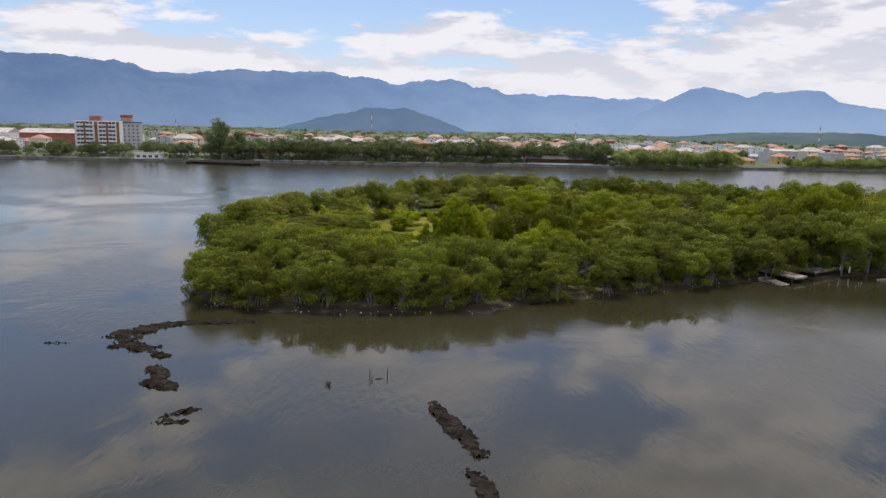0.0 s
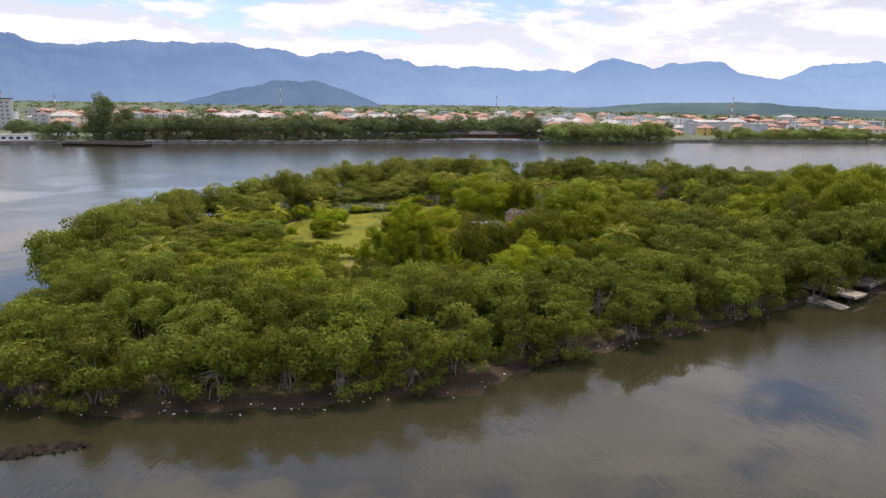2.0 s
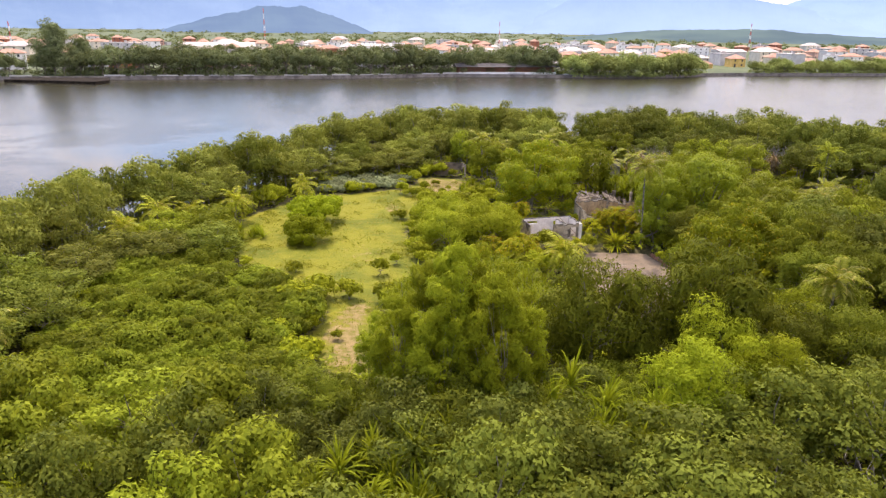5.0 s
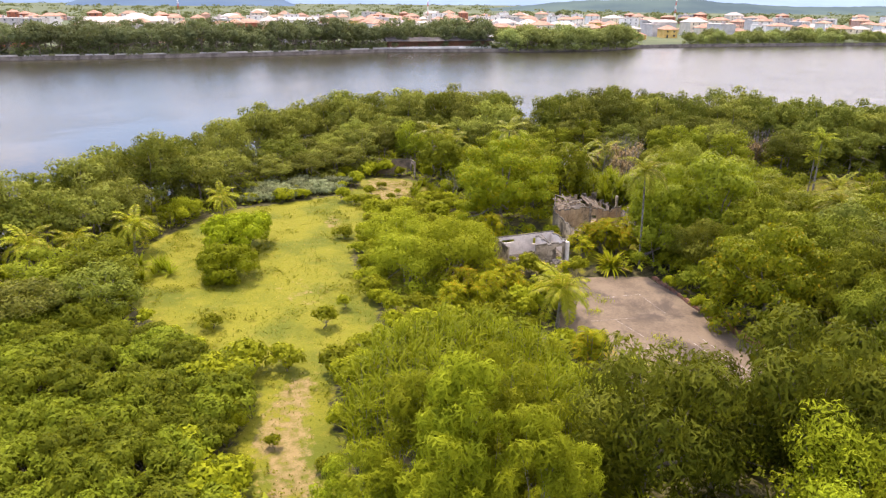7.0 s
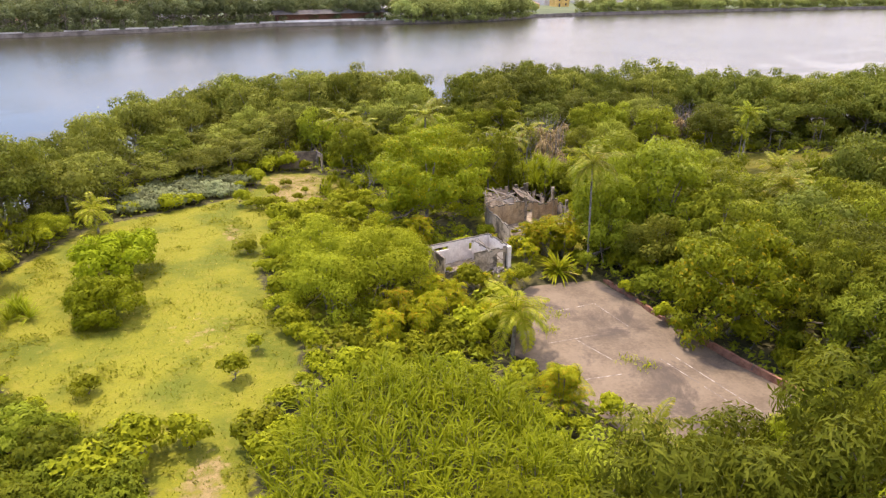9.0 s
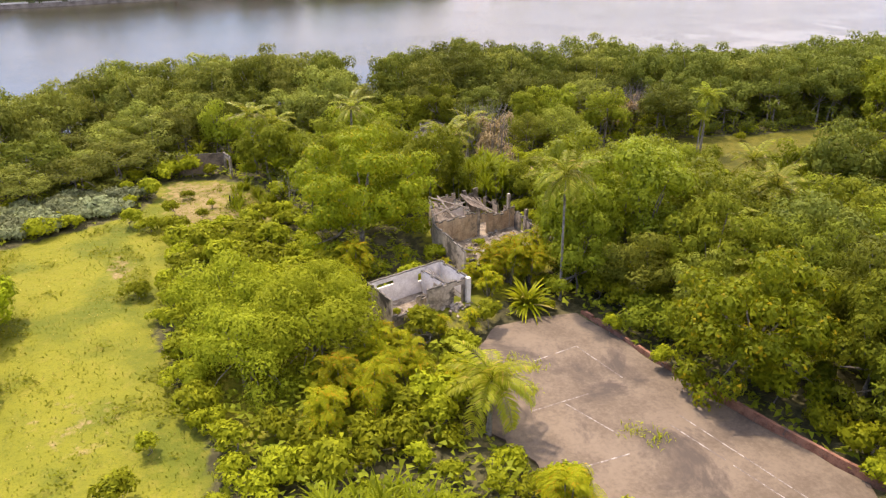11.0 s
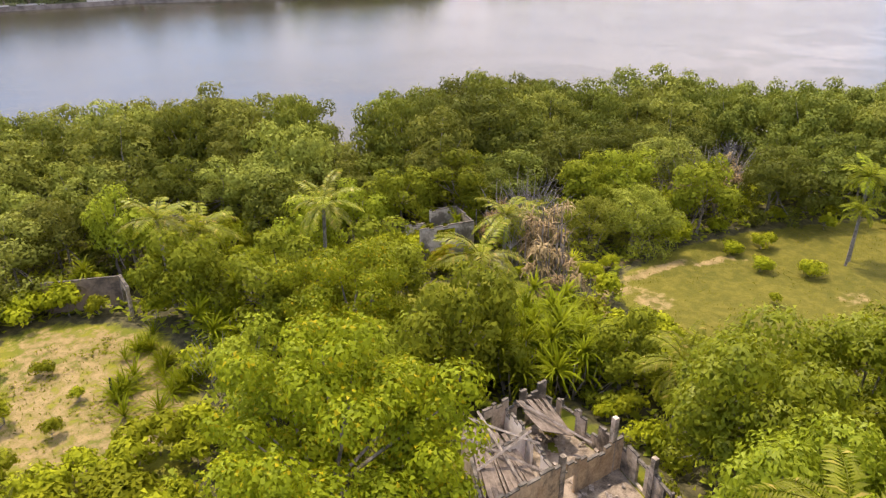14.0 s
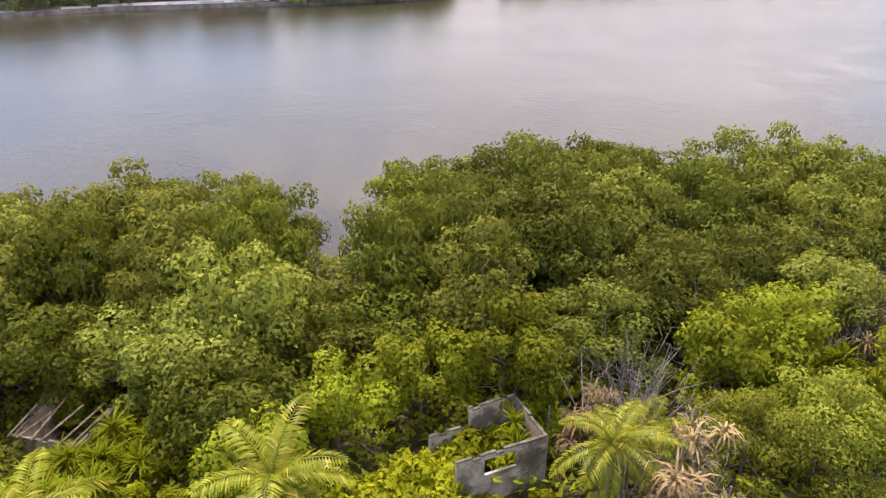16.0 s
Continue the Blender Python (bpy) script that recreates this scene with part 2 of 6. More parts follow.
def water_material():
    m, n = material("river_water")
    co = n.add("ShaderNodeTexCoord").outputs["Object"]
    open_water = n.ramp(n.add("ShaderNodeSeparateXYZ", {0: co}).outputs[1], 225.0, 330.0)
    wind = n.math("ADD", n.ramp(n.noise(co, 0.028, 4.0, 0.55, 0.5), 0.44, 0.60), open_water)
    squeezed = n.add("ShaderNodeMapping", {"Vector": co, "Rotation": (0, 0, radians(28)), "Scale": (1.0, 0.36, 1.0)}).outputs[0]
    ripple = n.noise(squeezed, 1.5, 3.0, 0.55, 0.3)
    swell = n.noise(squeezed, 0.22, 3.0, 0.5, 0.2)
    fine = n.noise(squeezed, 4.5, 2.0, 0.5, 0.2)
    ripple = n.math("ADD", ripple, n.math("MULTIPLY", fine, 0.25))
    h = n.math("ADD", n.math("MULTIPLY", ripple, n.math("ADD", 0.14, n.math("MULTIPLY", wind, 0.9))), n.math("MULTIPLY", swell, 0.3))
    bp = n.add("ShaderNodeBump", {"Strength": 0.17, "Distance": 0.30, "Height": h})
    silt = n.noise(co, 0.016, 4.0, 0.5, 0.4)
    col = n.mix(n.ramp(silt, 0.38, 0.62), (0.028, 0.026, 0.012), (0.036, 0.033, 0.018))
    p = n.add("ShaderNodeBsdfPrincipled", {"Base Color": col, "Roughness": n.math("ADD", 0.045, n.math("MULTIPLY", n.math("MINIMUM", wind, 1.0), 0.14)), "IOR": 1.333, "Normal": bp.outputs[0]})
    finish(n, p.outputs[0])
    return m


def island_material():
    """Grass, bare dry earth and dark leaf litter, by where each grows; wet mud near the waterline."""
    m, n = material("island_soil")
    co = n.add("ShaderNodeTexCoord").outputs["Object"]
    grass = n.add("ShaderNodeAttribute", attribute_name="grass").outputs["Fac"]
    dirt = n.add("ShaderNodeAttribute", attribute_name="dirt").outputs["Fac"]
    shore = n.add("ShaderNodeAttribute", attribute_name="shore").outputs["Fac"]
    a, b, c = n.noise(co, 0.16, 5.0, 0.6), n.noise(co, 1.1, 5.0, 0.65), n.noise(co, 7.0, 4.0, 0.7)
    litter = n.mix(n.ramp(b, 0.35, 0.65), (0.042, 0.040, 0.016), (0.105, 0.095, 0.042))
    field = n.add("ShaderNodeAttribute", attribute_name="field").outputs["Fac"]
    green = n.mix(n.ramp(a, 0.36, 0.60), (0.098, 0.116, 0.008), (0.184, 0.180, 0.012))
    green = n.mix(n.math("MULTIPLY", n.ramp(b, 0.50, 0.68), 0.36), green, (0.250, 0.205, 0.034))
    green = n.mix(n.math("MULTIPLY", n.ramp(c, 0.50, 0.64), 0.6), green, (0.084, 0.108, 0.009))
    # the field's grass is coloured darker to stand in for cloud shade
    green = n.mix(n.math("MULTIPLY", field, 0.8), green, n.mix(n.ramp(b, 0.4, 0.65), (0.074, 0.069, 0.007), (0.122, 0.103, 0.014)))
    earth = n.mix(n.ramp(b, 0.35, 0.65), (0.165, 0.118, 0.045), (0.270, 0.200, 0.085))
    earth = n.mix(n.ramp(c, 0.52, 0.62), earth, (0.17, 0.15, 0.05))
    wet = n.mix(n.ramp(c, 0.40, 0.62), (0.026, 0.019, 0.012), (0.075, 0.056, 0.037))
    soft = n.math("MULTIPLY", n.math("SUBTRACT", b, 0.5), 0.9)
    col = n.mix(n.ramp(n.math("ADD", grass, soft), 0.40, 0.62), litter, green)
    col = n.mix(n.ramp(n.math("ADD", dirt, soft), 0.42, 0.62), col, earth)
    col = n.mix(n.ramp(n.math("ADD", shore, n.math("MULTIPLY", soft, 0.4)), 0.35, 0.65), col, wet)
    bp = n.add("ShaderNodeBump", {"Strength": 0.6, "Distance": 0.12, "Height": n.math("ADD", b, n.math("MULTIPLY", c, 0.5))})
    finish(n, n.add("ShaderNodeBsdfPrincipled", {"Base Color": col, "Roughness": 0.9, "Normal": bp.outputs[0], "Specular IOR Level": 0.2}).outputs[0])
    return m


def haze_glow_material(name, low, high, west, east, haze_share=0.45):
    """The far ranges, a backdrop with haze painted in as blue glow, brighter to the east and paler low down."""
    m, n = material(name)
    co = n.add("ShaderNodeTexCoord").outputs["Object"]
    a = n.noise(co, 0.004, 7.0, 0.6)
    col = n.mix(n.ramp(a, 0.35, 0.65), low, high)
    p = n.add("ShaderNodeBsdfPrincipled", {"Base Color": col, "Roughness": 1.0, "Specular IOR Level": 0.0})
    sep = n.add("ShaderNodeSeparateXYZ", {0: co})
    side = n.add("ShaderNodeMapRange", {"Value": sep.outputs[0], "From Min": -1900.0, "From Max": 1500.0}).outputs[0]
    haze_mask = n.ramp(n.math("ADD", sep.outputs[2], n.math("MULTIPLY", n.math("SUBTRACT", a, 0.5), 90.0)), 230.0, 10.0)
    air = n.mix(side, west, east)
    low_haze = n.mix(haze_share, air, n.mix(side, (0.15, 0.235, 0.37), (0.34, 0.46, 0.62)))
    # emission stands in for haze, added over the hills' own colour
    e = n.add("ShaderNodeEmission", {"Color": n.mix(haze_mask, air, low_haze), "Strength": 1.0})
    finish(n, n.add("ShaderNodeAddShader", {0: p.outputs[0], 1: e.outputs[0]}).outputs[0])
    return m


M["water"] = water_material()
M["island"] = island_material()
M["plainland"] = plain("wooded_plain", (0.045, 0.066, 0.028), (0.105, 0.130, 0.057), 0.012, 0.95, 0.5, 12.0)
# the last two colours of each are painted haze glow, west and east
M["range_far"] = haze_glow_material("far_range", (0.025, 0.036, 0.05), (0.05, 0.066, 0.075), (0.088, 0.150, 0.280), (0.190, 0.295, 0.490))
M["range_right"] = haze_glow_material("far_peaks", (0.03, 0.042, 0.055), (0.05, 0.066, 0.075), (0.095, 0.155, 0.285), (0.165, 0.260, 0.445))
M["hill_dark"] = haze_glow_material("mid_hill", (0.02, 0.030, 0.03), (0.035, 0.052, 0.045), (0.064, 0.106, 0.200), (0.080, 0.130, 0.235), 0.12)
M["hill_green"] = haze_glow_material("low_hill", (0.02, 0.03, 0.02), (0.05, 0.07, 0.04), (0.046, 0.070, 0.098), (0.058, 0.088, 0.122), 0.05)


# ---- mesh helpers ----
class Geo:
    """Collects vertices and faces for one mesh."""

    def __init__(self):
        self.v, self.f, self.n, self.normals = [], [], 0, []

    def put(self, verts, faces):
        verts = np.asarray(verts, float).reshape(-1, 3)
        self.v.append(verts)
        self.f.extend([tuple(int(i) + self.n for i in f) for f in faces])
        self.n += len(verts)
        return self

    def quads(self, verts):
        """verts: (k, 4, 3), one loose quad each."""
        verts = np.asarray(verts, float)
        idx = np.arange(len(verts) * 4).reshape(-1, 4)
        return self.put(verts.reshape(-1, 3), idx)

    def loose(self, verts, normals=None):
        """verts: (k, 3, 3), one loose triangle each; normals: (k, 3), the soft shading of the clump a leaf belongs to."""
        verts = np.asarray(verts, float)
        if normals is not None:
            self.normals.append(np.repeat(normals, 3, axis=0))
        return self.put(verts.reshape(-1, 3), np.arange(len(verts) * 3).reshape(-1, 3))

    def box(self, x0, y0, z0, x1, y1, z1):
        p = [(x, y, z) for z in (z0, z1) for x, y in ((x0, y0), (x1, y0), (x1, y1), (x0, y1))]
        return self.put(p, [(3, 2, 1, 0), (4, 5, 6, 7), (0, 1, 5, 4), (1, 2, 6, 5), (2, 3, 7, 6), (3, 0, 4, 7)])

    def tube(self, path, radii, sides=6):
        path = [Vector(p) for p in path]
        rings = []
        for i, p in enumerate(path):
            d = (path[min(i + 1, len(path) - 1)] - path[max(i - 1, 0)]).normalized()
            s = d.orthogonal().normalized() if abs(d.z) > 0.99 else d.cross(Vector((0, 0, 1))).normalized()
            u = s.cross(d)
            rings.append([p + float(radii[i]) * (math.cos(a) * s + math.sin(a) * u) for a in (2 * math.pi * k / sides for k in range(sides))])
        verts = [q for r in rings for q in r]
        faces = [(i * sides + k, i * sides + (k + 1) % sides, (i + 1) * sides + (k + 1) % sides, (i + 1) * sides + k)
                 for i in range(len(path) - 1) for k in range(sides)]
        faces.append(tuple(range((len(path) - 1) * sides, len(path) * sides)))
        return self.put([tuple(q) for q in verts], faces)

    def prism(self, poly, z0, z1):
        k = len(poly)
        verts = [(x, y, z0) for x, y in poly] + [(x, y, z1) for x, y in poly]
        return self.put(verts, [tuple(range(k, 2 * k))] + [(i, (i + 1) % k, k + (i + 1) % k, k + i) for i in range(k)])

    def mesh(self, name, mat, smooth=False):
        me = bpy.data.meshes.new(name)
        me.from_pydata(np.concatenate(self.v).tolist(), [], self.f)
        me.materials.append(mat)
        if smooth:
            me.polygons.foreach_set("use_smooth", [True] * len(me.polygons))
        me.update()
        if self.normals:
            me.polygons.foreach_set("use_smooth", [True] * len(me.polygons))
            me.normals_split_custom_set_from_vertices(np.concatenate(self.normals).tolist())
        return me


def welded(me):
    bm = bmesh.new()
    bm.from_mesh(me)
    bmesh.ops.remove_doubles(bm, verts=bm.verts, dist=0.002)
    bm.to_mesh(me)
    bm.free()
    return me


def part(name, data, parent, label=""):
    """One mesh object under a thing or a part."""
    ob = new(name, data)
    ob.parent = parent
    if label:
        tagged(ob, label)
    return ob


def thing(name, label, category, group="", at=None, data=None, kind=""):
    ob = new(name, data)
    if at is not None:
        ob.matrix_basis = at
    return tagged(ob, label, category, group, kind)


def inside(poly, x, y):
    """Which of the points lie in the polygon, and how far each is from its edge (inside positive)."""
    x, y = np.asarray(x, float), np.asarray(y, float)
    odd, dist = np.zeros(x.shape, bool), np.full(x.shape, 1e9)
    for (x0, y0), (x1, y1) in zip(poly, poly[1:] + poly[:1]):
        if y0 != y1:
            odd ^= ((y0 > y) != (y1 > y)) & (x < (x1 - x0) * (y - y0) / (y1 - y0) + x0)
        dx, dy = x1 - x0, y1 - y0
        k = np.clip(((x - x0) * dx + (y - y0) * dy) / (dx * dx + dy * dy), 0, 1)
        dist = np.minimum(dist, np.hypot(x - x0 - k * dx, y - y0 - k * dy))
    return np.where(odd, dist, -dist)


def fbm(x, y, scale, octaves=4, seed=0.0):
    return np.array([noise.fractal(Vector((float(a) * scale + seed, float(b) * scale - seed, seed)), 0.6, 2.0, octaves) for a, b in zip(np.ravel(x), np.ravel(y))]).reshape(np.shape(x))


# ---- the plan ----
ISLAND = [(-38, 106.5), (-31, 102), (-23, 101), (-11, 101), (0, 103), (8, 103.5), (14, 109), (26, 114.5), (38, 119), (48, 123), (62, 130.5), (75, 134), (89, 137), (120, 148),
          (160, 165), (185, 186), (178, 200), (148, 214), (122, 220), (108, 223), (97, 227), (87, 237), (78, 244), (62, 249), (55, 248), (51.5, 246), (46.5, 242), (44, 248), (36, 253.5),
          (20, 256), (6, 255), (-4, 245), (-13, 231), (-25, 213), (-35, 202), (-43, 186), (-48, 169), (-49.5, 155), (-48, 140), (-42.5, 120)]
LAWN = [(-20, 178), (-20, 194), (-12, 206), (-5, 208), (5, 211), (9, 217), (16, 217), (20, 207), (15, 202), (8, 200), (5, 190), (3, 184), (3.5, 174), (3.5, 166), (-1, 160), (-2, 152),
        (-1, 143), (-7, 143), (-9, 150), (-7, 156), (-10, 162), (-15, 168)]
TRACK = [(-4, 161), (-7, 156), (-8.5, 150), (-7, 143), (-2, 142), (-3, 150), (-2, 158)]
DRY = [(7, 205), (7.5, 214), (8.5, 220.5), (12, 221), (16, 218.5), (19, 215), (20, 210), (19, 203.5), (15.5, 200), (11, 200)]
COURT = [(26.3, 173), (33, 171.6), (33.2, 160), (34.6, 148.5), (31.5, 144), (21.5, 147.5), (20, 157), (19, 162), (22, 170)]
FIELD = [(50, 197), (52, 203), (56, 206), (63, 207.5), (72, 207), (82, 204.5), (92, 201), (106, 198), (104, 180), (84, 177), (70, 182), (60, 187), (54, 190)]
YARD = [(36, 203), (36, 212), (48, 212), (47, 204)]
RUINS = [(17, 174), (17, 181), (27, 181), (27, 193.5), (39.5, 193.5), (39.5, 178), (33, 177), (26, 173)]
CANE = [(-1.5, 145.5), (-1.5, 151), (1.5, 156), (6, 158.5), (11, 157), (14.5, 152), (14.5, 146), (12, 141.5), (7, 140.5), (2, 142)]
UNDERCANE = [(-1, 158), (2, 166), (9, 163.5), (16, 164), (19, 157), (18, 149), (14.5, 152), (11, 157.5), (6, 159)]
THICKET = [(-31, 141), (-20, 134), (-9, 137), (-9, 150), (-9, 158), (-14, 166), (-22, 172), (-30, 168)]
GREYBED = [(-9, 209), (-8, 217), (0, 219), (7, 216.5), (4, 212.5), (-4, 209.5)]
LOWBELT = [(-11, 126), (2, 124), (13, 128), (15, 137), (10, 141), (-1, 142.5), (-9, 139)]
GROVE = [(6, 163), (19, 163), (22, 170), (27, 173.5), (18, 174), (17, 184), (19.5, 189), (18, 203), (8, 203), (5, 190), (3, 170)]
LODGE = [(37, 211), (48, 211), (49, 219.5), (39, 220)]
WALLSIDE = [(7, 215.5), (18, 215.5), (18.5, 222.5), (8, 224.5)]
COURTSIDE = [(20, 147), (21, 141.5), (36, 140), (36.5, 146), (31, 144.5)]
SHEDSIDE = [(19.5, 221.5), (30, 221.5), (29.5, 228.5), (26.5, 232), (21, 234)]
FIELDSIDE = [(43, 191), (50, 187.5), (58, 185), (56, 191), (50, 198), (46, 202)]
PINEGROVE = [(35.5, 194.5), (35, 203), (47, 203), (46, 194.5)]
PATH = [(x, float(np.interp(x, (48.8, 51.7, 54.8, 57.8, 61.0, 63.1, 67.6), (201.2, 204.0, 204.4, 205.1, 205.0, 204.2, 202.8)))) for x in np.arange(48.8, 67.8, 0.5).tolist()]
GROUND = 0.75


def mound(x, y):
    """A low rise put under the two ruins to fit how much wall the camera sees."""
    k = np.clip(inside(RUINS, x, y) / 3.0 + 0.5, 0, 1)
    return 0.85 * k * k * (3 - 2 * k)


def ground_z(x, y):
    ds = inside(ISLAND, x, y)
    up = np.clip(ds / 7.0, 0, 1)
    return np.where(ds > 0, GROUND * up * up * (3 - 2 * up) + 0.02 + mound(x, y), np.maximum(ds * 0.10, -1.2))


def build_island():
    step = 1.25
    xs, ys = np.arange(-66, 200, step), np.arange(90, 286, step)
    X, Y = np.meshgrid(xs, ys)
    wob = fbm(X, Y, 0.18, 3, 3.0)
    ds = inside(ISLAND, X, Y) + wob * 1.6
    up = np.clip(ds / 7.0, 0, 1)
    rough = fbm(X, Y, 0.35, 3, 7.0)
    Z = np.where(ds > 0, GROUND * up * up * (3 - 2 * up) + 0.02 + mound(X, Y) + rough * 0.10 * up, np.maximum(ds * 0.10, -1.2))
    on_court = inside(COURT, X, Y)
    Z = np.where(on_court > -1.0, np.minimum(Z, 0.52), Z)
    w = len(xs)
    g = Geo().put(np.stack([X, Y, Z], -1).reshape(-1, 3), [(r * w + c, r * w + c + 1, (r + 1) * w + c + 1, (r + 1) * w + c) for r in range(len(ys) - 1) for c in range(w - 1)])
    me = g.mesh("ground", M["island"], True)

    def soft(poly, width=1.6):
        return np.clip(inside(poly, X, Y) / (2 * width) + 0.5, 0, 1)

    grass = np.maximum.reduce([soft(LAWN), soft(FIELD), soft(YARD), 0.9 * soft(DRY), 0.7 * soft(RUINS), 0.62 * soft(GROVE)])
    dirt = np.maximum.reduce([0.58 * soft(TRACK, 1.4), 0.58 * soft(DRY, 1.5), 0.62 * np.exp(-((X - 54) ** 2 + (Y - 201) ** 2) / 9.0), 0.72 * np.exp(-(((X - 52.5) ** 2) / 2.0 + (Y - 206) ** 2 / 4.0)), 0.62 * np.exp(-(((X - 58) ** 2) / 16.0 + (Y - 207.3 + 0.06 * (X - 58)) ** 2 / 0.8)), 0.6 * np.exp(-((X - 69) ** 2 / 4 + (Y - 193) ** 2) / 3.0),
                              0.55 * np.exp(-((X - 2) ** 2 / 5 + (Y - 197) ** 2 / 40.0)), 0.45 * np.exp(-((X + 3) ** 2 / 30 + (Y - 175) ** 2 / 60.0))])
    px, py = np.array([p[0] for p in PATH]), np.array([p[1] for p in PATH])
    near = np.min(np.hypot(X[..., None] - px, Y[..., None] - py), -1)
    dirt = np.maximum(dirt, 0.8 * np.clip(1.3 - near / 0.9, 0, 1))
    shore = np.clip(1.0 - (ds - 0.5) / 4.5, 0, 1)
    for key, val in (("grass", grass), ("dirt", dirt), ("shore", shore), ("field", soft(FIELD))):
        me.attributes.new(key, "FLOAT", "POINT").data.foreach_set("value", np.ravel(val).astype(np.float32))
    return thing("ground_island", "low river island of dark soil, rough grass and muddy banks", "ground", kind="structure", data=me)


build_island()
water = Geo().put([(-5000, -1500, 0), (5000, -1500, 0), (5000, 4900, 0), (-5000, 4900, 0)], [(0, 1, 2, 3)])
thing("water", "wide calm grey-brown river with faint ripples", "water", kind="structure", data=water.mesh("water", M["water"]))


# ---- far ranges, plain and town across the river ----
def fbm1(x, seed):
    return noise.fractal(Vector((x, seed, 0.3)), 0.55, 2.1, 6)


def mountain_range(name, label, mat, radius, depth, peaks, rough, seed):
    """A ridge round the viewer's north: a slope with gullies that climbs to a crest through a few named summits (azimuth, elevation in degrees)."""
    az = np.arange(peaks[0][0], peaks[-1][0], 0.16)
    crest = np.interp(az, [p[0] for p in peaks], [p[1] for p in peaks])
    steps = 10
    verts, w = [], len(az)
    for s in range(steps + 2):
        k = min(s / steps, 1.0)
        back = 260.0 if s > steps else 0.0
        for a, e in zip(az, crest):
            top = radius * math.tan(radians(e)) + 27.8
            top += rough * fbm1(a * 0.55, seed) * min(1.0, max(top, 0) / 60.0)
            gully = fbm1(a * 0.45 + k * 0.9, seed + 4.0) * depth * 0.07 * math.sin(math.pi * k)
            r = radius - depth * (1 - k) + gully + back
            z = top * (k ** 0.85) if s <= steps else top * 0.55
            verts.append((r * math.sin(radians(a)), r * math.cos(radians(a)), max(z, 0.3)))
    faces = [(s * w + i, s * w + i + 1, (s + 1) * w + i + 1, (s + 1) * w + i) for s in range(steps + 1) for i in range(w - 1)]
    return thing(name, label, "mountains", kind="structure", data=Geo().put(verts, faces).mesh(name, mat, True))


mountain_range("backdrop_range", "long mountain range beyond the plain with painted blue haze", M["range_far"], 4400, 900,
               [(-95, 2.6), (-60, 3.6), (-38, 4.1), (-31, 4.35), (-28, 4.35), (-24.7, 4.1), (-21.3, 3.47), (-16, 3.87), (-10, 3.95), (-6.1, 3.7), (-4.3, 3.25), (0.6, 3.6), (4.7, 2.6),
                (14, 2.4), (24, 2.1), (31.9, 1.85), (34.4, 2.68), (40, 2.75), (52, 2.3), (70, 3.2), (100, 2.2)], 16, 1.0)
mountain_range("backdrop_peaks", "steep-sided twin peaks with painted blue haze", M["range_right"], 3900, 500,
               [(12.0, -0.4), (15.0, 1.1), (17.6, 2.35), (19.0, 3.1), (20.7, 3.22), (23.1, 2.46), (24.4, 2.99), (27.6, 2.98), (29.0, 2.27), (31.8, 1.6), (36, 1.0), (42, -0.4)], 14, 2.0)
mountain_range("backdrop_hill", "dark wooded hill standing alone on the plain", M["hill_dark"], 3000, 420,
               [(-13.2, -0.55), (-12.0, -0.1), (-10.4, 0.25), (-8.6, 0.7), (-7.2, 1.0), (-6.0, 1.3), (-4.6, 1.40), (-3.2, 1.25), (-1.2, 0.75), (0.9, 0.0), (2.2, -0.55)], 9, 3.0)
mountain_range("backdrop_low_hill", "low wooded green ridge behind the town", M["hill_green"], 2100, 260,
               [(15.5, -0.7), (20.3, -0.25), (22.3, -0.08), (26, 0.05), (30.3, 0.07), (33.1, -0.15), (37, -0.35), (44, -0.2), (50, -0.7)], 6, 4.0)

FAR_SHORE = [(-2600, 430), (-900, 470), (-300, 471), (-205, 470), (-150, 478), (-60, 486), (0, 494), (60, 510), (110, 506), (150, 500), (190, 505), (225, 527), (270, 530), (380, 530), (520, 516), (900, 505), (2600, 520)]


def far_shore(x):
    return float(np.interp(x, [p[0] for p in FAR_SHORE], [p[1] for p in FAR_SHORE]))


def build_mainland():
    xs = np.concatenate([np.linspace(-4900, -950, 30), np.arange(-900, 901, 20.0), np.linspace(950, 4900, 30)])
    rows = [0, 4, 40, 120, 300, 600, 1000, 1600, 2400, 3300, 4200]
    verts = []
    for d in rows:
        for x in xs:
            y = far_shore(x) + d
            verts.append((x, y, 1.3 if d else 1.2))
    w = len(xs)
    g = Geo().put(verts, [(r * w + i, r * w + i + 1, (r + 1) * w + i + 1, (r + 1) * w + i) for r in range(len(rows) - 1) for i in range(w - 1)])
    thing("ground_mainland", "flat far bank with lawns and woods reaching to the mountains", "ground", kind="structure", data=g.mesh("ground_mainland", M["plainland"]))
    g = Geo()
    for x in np.arange(-900, 900, 20.0):
        y0, y1 = far_shore(x), far_shore(x + 20)
        g.put([(x, y0 - 0.5, -0.5), (x + 20, y1 - 0.5, -0.5), (x + 20, y1 - 0.1, 1.75), (x, y0 - 0.1, 1.75), (x + 20, y1 + 0.6, 1.75), (x, y0 + 0.6, 1.75), (x + 20, y1 + 0.6, 1.2), (x, y0 + 0.6, 1.2)],
              [(0, 1, 2, 3), (3, 2, 4, 5), (5, 4, 6, 7)])
    thing("wall_quay", "dark stone river wall along the far promenade", "wall", kind="structure", data=welded(g.mesh("wall_quay", M["seawall"])))


build_mainland()


